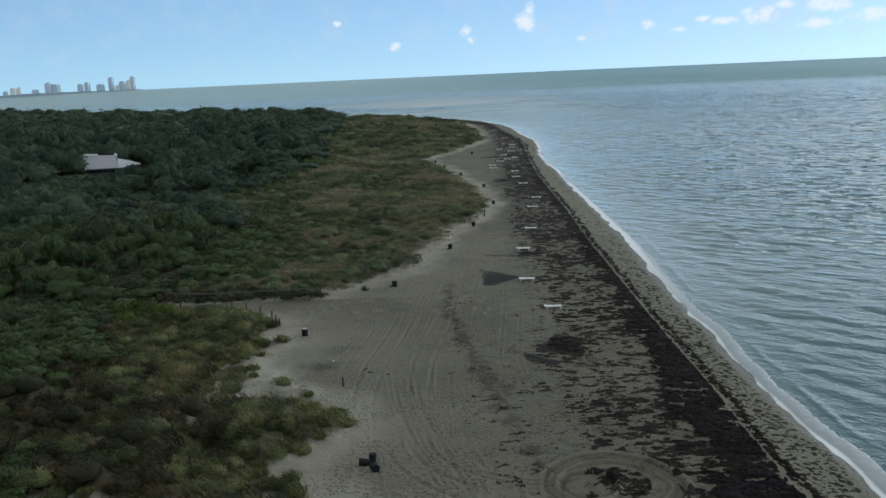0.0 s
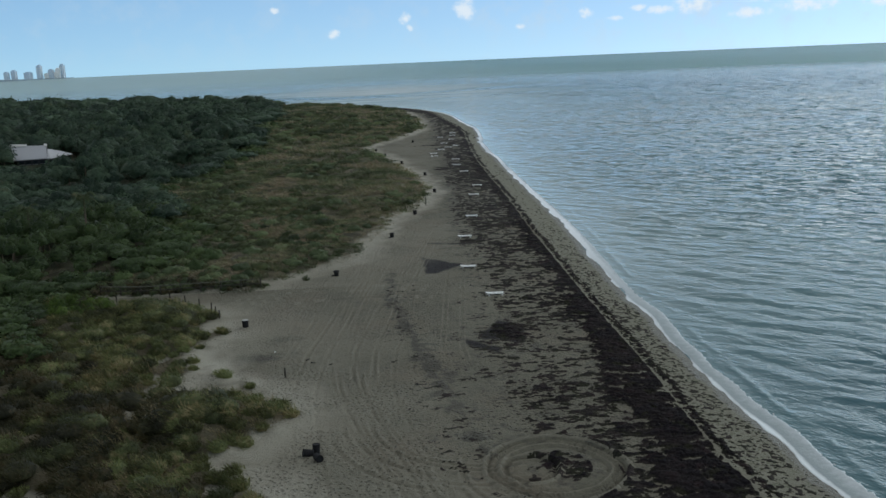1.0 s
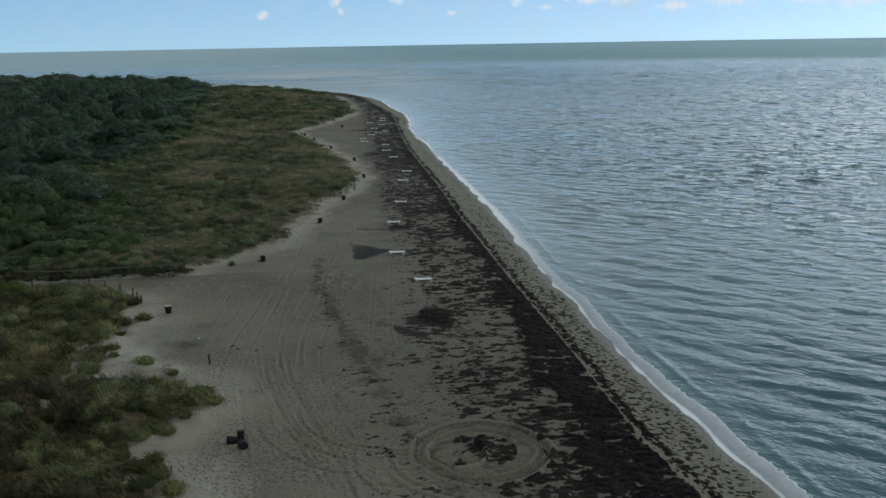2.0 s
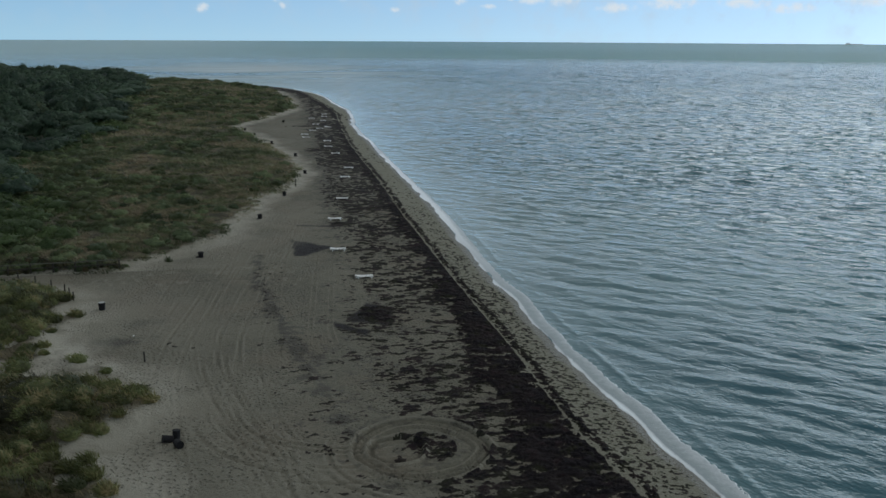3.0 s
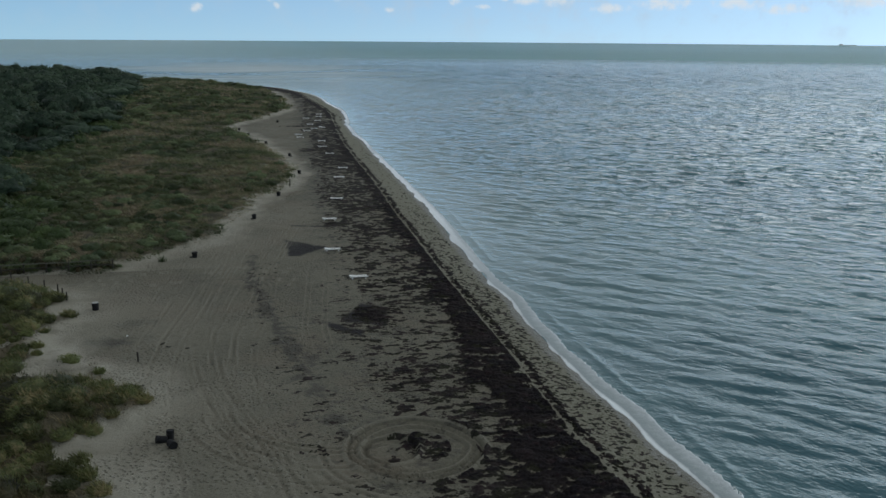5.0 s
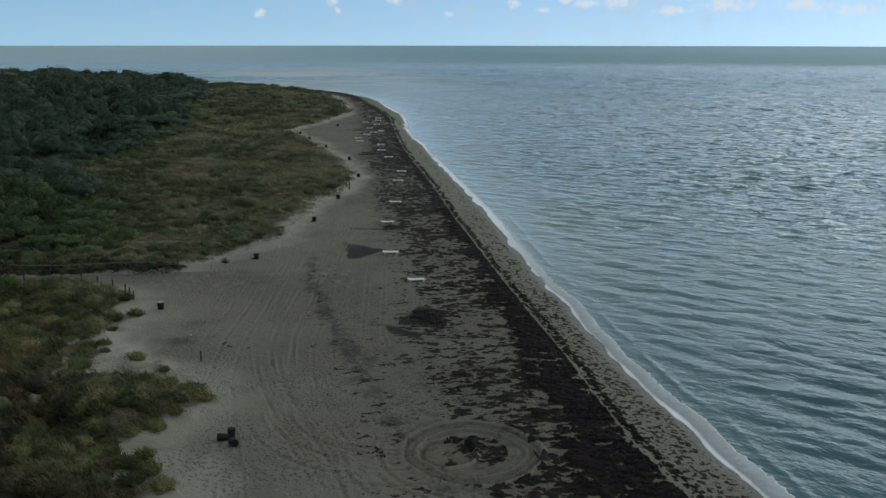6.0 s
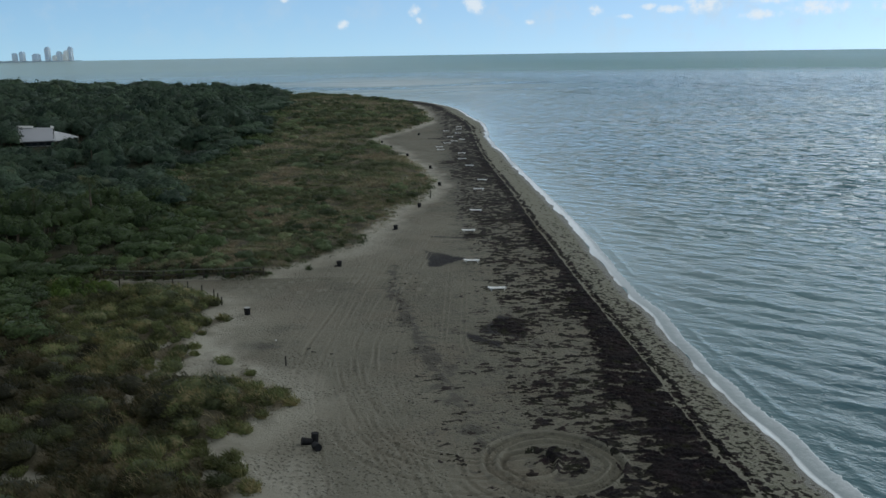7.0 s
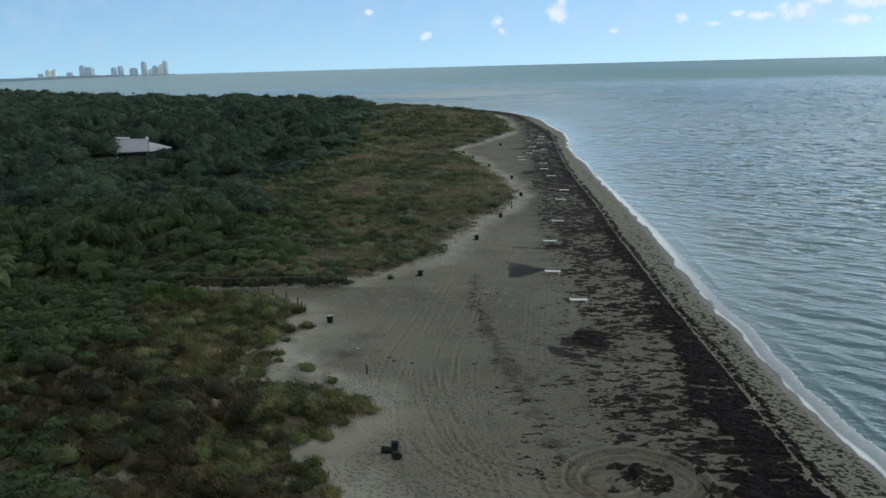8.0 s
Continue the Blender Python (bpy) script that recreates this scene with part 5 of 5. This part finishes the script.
def barrel(m, label, rim=BIN, group="drums on the sand", name="drum"):
    ob = thing(name, m, label, "bin", group)
    part("body", lathe(fresh(), [(0.27, 0), (0.285, 0.02), (0.285, 0.28), (0.3, 0.3), (0.285, 0.32), (0.285, 0.58), (0.3, 0.6), (0.285, 0.62), (0.285, 0.84), (0.25, 0.845), (0.24, 0.7)]), BIN, ob, smooth=False)
    part("rim", lathe(fresh(), [(0.275, 0.83), (0.305, 0.835), (0.305, 0.885), (0.275, 0.89), (0.262, 0.86)]), rim, ob)
    return ob


def ground_pose(x, y, rx=0, ry=0, rz=0, lift=0.0):
    return pose(x, y, float(ground_z(x, y)) - 0.03 + lift, rx, ry, rz)


SMALL = Matrix.Diagonal((0.78, 0.78, 0.7, 1))
barrel(ground_pose(DRUMS[0][0], DRUMS[0][1], 84, 0, 24, 0.17) @ SMALL, "black open drum tipped over in the sand")
barrel(ground_pose(DRUMS[1][0], DRUMS[1][1], 0, -74, 14, 0.1) @ SMALL, "black open drum half buried beside another drum")
barrel(ground_pose(DRUMS[2][0], DRUMS[2][1], -6, 5, 12, -0.08) @ SMALL, "black open drum sunk to its rim in the sand")


def litter_bin(m, label):
    ob = thing("litter_bin", m, label, "bin", "litter bins along the dune")
    part("body", lathe(fresh(), [(0.25, 0), (0.3, 0.03), (0.34, 0.75), (0.33, 0.78)]), BIN, ob)
    part("lid", lathe(fresh(), [(0.32, 0.77), (0.33, 0.79), (0.32, 0.81), (0.1, 0.82)]), RIM, ob, "pale worn lid")
    return ob


litter_bin(ground_pose(-12.9, 74.9) @ Matrix.Scale(0.86, 4), "dark litter bin with a pale lid beside the path")


def bagged_bin(m):
    """A dark bin with a full bag bulging over it and a small sack at its foot."""
    ob = thing("bagged_bin", m, "dark beach bin with a bulging black bag at the dune edge", "bin", "bins along the dune edge")
    part("body", lathe(fresh(), [(0.27, 0), (0.3, 0.03), (0.31, 0.72), (0.3, 0.75)], 14), BIN, ob)
    bag = fresh()
    bmesh.ops.create_icosphere(bag, subdivisions=2, radius=0.4)
    for v in bag.verts:
        v.co = Vector((v.co.x, v.co.y, v.co.z * 0.6)) * (1 + 0.22 * noise.noise(v.co * 5)) + Vector((0, 0, 0.85))
    part("bag", bag, BIN, ob)
    sack = fresh()
    bmesh.ops.create_icosphere(sack, subdivisions=2, radius=0.22)
    for v in sack.verts:
        v.co = Vector((v.co.x, v.co.y, v.co.z * 0.7)) * (1 + 0.3 * noise.noise(v.co * 8)) + Vector((-0.42, -0.1, 0.12))
    part("sack", sack, BIN, ob)
    return ob


BINS = [(-5.5, 92.0), (1.0, 111.2), (4.8, 127.6), (9.2, 148.4), (8.8, 171.0), (4.8, 192.2), (1.3, 208.4), (-0.9, 220.5), (9.4, 241.0)]
LOW = Matrix.Diagonal((0.84, 0.84, 0.62, 1))
place_repeats([bagged_bin(Matrix())], [ground_pose(x, y, 0, 0, 40 * n - 15) @ LOW for n, (x, y) in enumerate(BINS)])


def stake(x, y, h, r, label, group, mat=DARK_TIMBER):
    ob = thing("marker_post", ground_pose(x, y, random.uniform(-3, 3), random.uniform(-3, 3)), label, "post", group)
    part("post", tube(fresh(), r, r * 0.92, h + 0.15, (0, 0, -0.12), (0, 0, 0), 10), mat, ob)
    part("cap", tube(fresh(), r * 1.02, r * 0.6, 0.04, (0, 0, h + 0.03), (0, 0, 0), 10), mat, ob)
    return ob


stake(-8.0, 61.5, 0.72, 0.07, "single dark wooden post standing in the sand", "marker posts")
stake(6.9, 135.2, 1.2, 0.08, "single dark wooden post at the dune edge", "marker posts")
for x, y in [(-29.5, 85.7), (-27.4, 85.9), (-22.1, 86.0), (-20.2, 84.2), (-18.5, 82.6), (-17.0, 80.8), (-16.3, 79.3), (-15.7, 77.8)]:
    stake(x, y, 0.75, 0.065, "short dark wooden post edging the dune path", "posts along the path")


def fence():
    ob = thing("rail_fence", Matrix(), "weathered timber post-and-rail fence beside the sandy path", "fence")
    xs = [-13.2 - 2.05 * i for i in range(9)]
    ys = [88.1 - 0.06 * min(i, 5) + 0.12 * max(0, i - 5) for i in range(9)]
    tops = []
    for x, y in zip(xs, ys):
        z = float(ground_z(x, y))
        part("post", box(fresh(), (0.12, 0.12, 1.15), (x, y, z + 0.45), (random.uniform(-2, 2), random.uniform(-2, 2), 0), 0.012), DARK_TIMBER, ob)
        tops.append(Vector((x, y, z + 0.98)))
    for a, b in zip(tops, tops[1:]):
        for drop in (0.0, 0.45):
            mid, d = (a + b) / 2, b - a
            m = Matrix.Translation(mid - Vector((0, 0.08, drop))) @ d.to_track_quat("X", "Z").to_matrix().to_4x4()
            bm = box(fresh(), (d.length - 0.01, 0.05, 0.09), bevel=0.01)
            bmesh.ops.transform(bm, matrix=m, verts=bm.verts)
            part("rail", bm, TIMBER if drop == 0 else DARK_TIMBER, ob)
    return ob


fence()

# ---------------------------------------------------------------- small things lying about


def driftwood(x, y, length, turn, label="short dark stick of driftwood lying on sand"):
    ob = thing("driftwood", ground_pose(x, y, 0, 0, turn, 0.05), label, "driftwood", "driftwood on the beach")
    bm = fresh()
    at, r = Vector((-length / 2, 0, 0.02)), 0.06
    for n in range(5):
        nxt = at + Vector((length / 5, random.uniform(-0.05, 0.05), random.uniform(-0.02, 0.04)))
        d = nxt - at
        m = Matrix.Translation(at) @ d.to_track_quat("Z", "Y").to_matrix().to_4x4()
        made = bmesh.ops.create_cone(bm, cap_ends=True, segments=7, radius1=r, radius2=r * 0.85, depth=d.length * 1.06)["verts"]
        bmesh.ops.transform(bm, matrix=m @ pose(0, 0, d.length / 2), verts=made)
        at, r = nxt, r * 0.85
    part("stem", bm, DARK_TIMBER, ob)
    part("twig", tube(fresh(), 0.03, 0.012, length * 0.3, (0.05, 0, 0.03), (60, 10, 20), 6), DARK_TIMBER, ob)
    return ob


def bottle(x, y, turn, tilt=84):
    ob = thing("plastic_bottle", ground_pose(x, y, tilt, 0, turn, 0.08) @ Matrix.Scale(0.42, 4), "empty white plastic bottle washed up on the beach", "bottle", "litter on the beach")
    part("body", lathe(fresh(), [(0.1, -0.18), (0.12, -0.16), (0.12, 0.08), (0.06, 0.16), (0.04, 0.19)], 12), PLASTIC, ob)
    part("cap", lathe(fresh(), [(0.045, 0.19), (0.045, 0.23), (0.03, 0.235)], 10), RIM, ob)
    return ob


for x, y, length, turn in DRIFT:
    driftwood(x, y, length, turn)
driftwood(-7.5, 56.8, 1.0, -25, "grey fallen branch lying at the dune edge")
for x, y, turn in LITTER:
    bottle(x, y, turn)

# a tuft of sea oats standing alone on the sand
alone = thing("grass_tuft", ground_pose(-8.7, 91.0), "single grey-green grass tuft on bare sand", "grass", "")
v, f, c = blades(np.array([[0.0, 0.0, 0.0]]), np.array([0.4]), np.array([0.75]), 90, np.array([0.05]), (-0.2, 0.0))
raw = new("blades", raw_mesh("blades", v, f, FIELD, True))
raw.parent = alone

# ---------------------------------------------------------------- pavilion in the woods


def pavilion():
    ob = thing("beach_pavilion", Matrix(), "low pavilion with a broad pale metal roof among trees", "house")
    g = float(ground_z(-84, 218))

    def slab(name, corners, thick, mat, label="", under=None):
        bm = fresh()
        low = [bm.verts.new(c - Vector((0, 0, thick))) for c in corners]
        top = [bm.verts.new(c) for c in corners]
        bm.faces.new(top)
        bm.faces.new(low[::-1])
        for i in range(len(corners)):
            j = (i + 1) % len(corners)
            bm.faces.new((low[i], low[j], top[j], top[i]))
        bmesh.ops.recalc_face_normals(bm, faces=bm.faces)
        return part(name, bm, mat, under or ob, label)

    el, er = Vector((-87.7, 213.5, 4.5)), Vector((-80.6, 214.6, 4.55))
    rl, rr = Vector((-92.4, 223.9, 7.1)), Vector((-82.9, 221.6, 7.1))
    front = slab("front_roof", [el, er, rr, rl], 0.18, METAL_ROOF)
    end = slab("end_roof", [er + Vector((0.05, 0, 0)), Vector((-79.7, 214.2, 4.5)), Vector((-76.9, 221.6, 4.7)), Vector((-80.3, 222.4, 5.6)), Vector((-82.2, 220.0, 6.4))], 0.18, LIT_METAL, "pale hipped end of the metal roof")
    back = Vector((-2.5, 9.0, -2.6))
    slab("rear_roof", [rl + Vector((-0.02, 0.06, 0)), rr + Vector((-0.02, 0.06, 0)), rr + back, rl + back], 0.18, METAL_ROOF)
    # standing seams of the front slope
    for i in range(1, 16):
        a, b = el.lerp(er, i / 16), rl.lerp(rr, i / 16)
        d = b - a
        bm = box(fresh(), (0.04, d.length - 0.1, 0.04))
        bmesh.ops.transform(bm, matrix=Matrix.Translation((a + b) / 2 + Vector((0, 0, 0.02))) @ d.to_track_quat("Y", "Z").to_matrix().to_4x4(), verts=bm.verts)
        part("seam", bm, METAL_ROOF, front)
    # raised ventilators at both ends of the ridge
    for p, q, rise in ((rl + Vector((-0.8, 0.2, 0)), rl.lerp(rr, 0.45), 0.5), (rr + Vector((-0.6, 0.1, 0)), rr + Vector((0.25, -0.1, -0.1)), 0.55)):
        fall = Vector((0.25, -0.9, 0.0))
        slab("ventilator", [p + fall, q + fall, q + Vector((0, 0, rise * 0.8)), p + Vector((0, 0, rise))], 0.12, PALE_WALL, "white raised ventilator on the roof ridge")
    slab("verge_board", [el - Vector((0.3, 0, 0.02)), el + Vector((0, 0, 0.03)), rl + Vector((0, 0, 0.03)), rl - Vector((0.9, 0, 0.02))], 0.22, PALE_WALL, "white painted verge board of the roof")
    # walls stand back under the eaves
    eave = er - el
    angle = math.degrees(math.atan2(eave.y, eave.x))
    inward = Vector((-eave.y, eave.x, 0)).normalized()
    run = Vector((eave.x, eave.y, 0)).normalized()
    mid = Vector((el.x + er.x, el.y + er.y, 0)) / 2 + inward * 1.1
    high = 4.5 - g
    part("wall", box(fresh(), (6.4, 0.2, high), (mid.x, mid.y, g + high / 2 - 0.1), (0, 0, angle)), WALL, ob)
    for n, off in enumerate((-2.4, -0.9, 0.7, 2.3)):
        c = mid + run * off - inward * 0.12
        pane = part("window", box(fresh(), (1.1, 0.06, 0.8), (c.x, c.y, 3.65), (0, 0, angle), 0.02), GLASS, ob)
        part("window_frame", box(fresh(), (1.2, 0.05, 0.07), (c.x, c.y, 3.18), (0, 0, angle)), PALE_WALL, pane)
    side_a, side_b = Vector((-80.0, 215.6, 0)), Vector((-77.5, 221.3, 0))
    turn = math.degrees(math.atan2(side_b.y - side_a.y, side_b.x - side_a.x))
    c = (side_a + side_b) / 2
    part("wall", box(fresh(), (6.2, 0.2, high), (c.x, c.y, g + high / 2 - 0.1), (0, 0, turn)), WALL, ob)
    for t in (0.25, 0.6):
        c = side_a.lerp(side_b, t) + Vector((0.13, -0.06, 0))
        part("window", box(fresh(), (1.1, 0.06, 0.8), (c.x, c.y, 3.65), (0, 0, turn), 0.02), GLASS, ob)
    far_wall = (rl + rr) / 2 + back * 0.8
    part("wall", box(fresh(), (9.0, 0.2, high), (far_wall.x, far_wall.y, g + high / 2 - 0.1), (0, 0, -12)), WALL, ob)
    for c in (el + inward * 0.4 + run * 0.4, er + inward * 0.4 - run * 0.2, Vector((-77.3, 221.2, 0))):
        part("post", box(fresh(), (0.16, 0.16, high), (c.x, c.y, g + high / 2 - 0.12), (0, 0, angle), 0.01), WALL, ob)
    return ob


pavilion()

# ---------------------------------------------------------------- distance
FAR = 4650.0


def far_at(az, r=FAR):
    return r * math.sin(radians(az)), r * math.cos(radians(az))


def apartment_tower(az, wide, high, mat, label):
    """A far block of flats with a setback top and balcony bands."""
    x, y = far_at(az)
    ob = thing("apartment_tower", pose(x, y, 0, 0, 0, -az - 38), label, "tower block", "towers across the bay")
    part("wall", box(fresh(), (wide, wide * 0.8, high * 0.9), (0, 0, high * 0.45)), mat, ob)
    part("penthouse", box(fresh(), (wide * 0.62, wide * 0.5, high * 0.1), (0, 0, high * 0.95)), mat, ob)
    for i in range(1, 6):
        part("balcony_band", box(fresh(), (wide * 1.04, wide * 0.84, high * 0.018), (0, 0, high * 0.15 * i)), TOWER_WHITE, ob)
    return ob


TOWERS = [(-26.2, 22, 20, 0), (-25.75, 30, 34, 1), (-25.45, 18, 36, 1), (-24.6, 28, 22, 0), (-23.85, 32, 50, 0), (-23.45, 40, 42, 0), (-22.1, 24, 38, 0), (-21.7, 26, 44, 0), (-20.95, 36, 34, 0),
          (-20.32, 26, 62, 0), (-19.95, 22, 26, 1), (-19.7, 26, 42, 0), (-19.45, 20, 30, 1), (-19.07, 24, 62, 0), (-19.3, 26, 46, 1)]
for az, wide, high, white in TOWERS:
    apartment_tower(az, wide * 0.85, high * 1.12, TOWER_WHITE if white else TOWER_HAZED,
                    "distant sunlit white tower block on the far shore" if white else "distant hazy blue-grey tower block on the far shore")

bm = fresh()
low, top = [], []
for i in range(120):
    t = i / 119
    az = -60 + 41.5 * t
    r0 = np.interp(az, [-60, -28.4, -23.5, -18.5], [3000, 3050, 3900, 4640])
    h = 12 * (0.5 + 0.5 * float(fbm(az * 3.0, 0.0, 121, 3))) * np.interp(az, [-24, -18.5], [1, 0.35])
    x, y = far_at(az, r0)
    low.append(bm.verts.new((x, y, -0.5)))
    top.append((bm.verts.new((x * 1.002, y * 1.002, h)), bm.verts.new((x * 1.08 if r0 < 4200 else x * 1.01, y * 1.08 if r0 < 4200 else y * 1.01, h * 0.9))))
for i in range(119):
    bm.faces.new((low[i], low[i + 1], top[i + 1][0], top[i][0]))
    bm.faces.new((top[i][0], top[i + 1][0], top[i + 1][1], top[i][1]))
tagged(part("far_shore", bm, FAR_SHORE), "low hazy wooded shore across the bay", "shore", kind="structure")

x, y = far_at(37.7)
ship = thing("cargo_ship", pose(x, y, 0, 0, 0, -37.7), "distant grey ship low on the horizon", "ship")
part("hull", box(fresh(), (80, 14, 3.5), (0, 0, 1.5), bevel=1.2), TOWER_WHITE, ship)
part("deckhouse", box(fresh(), (16, 10, 5), (-27, 0, 5), bevel=0.5), TOWER_WHITE, ship)
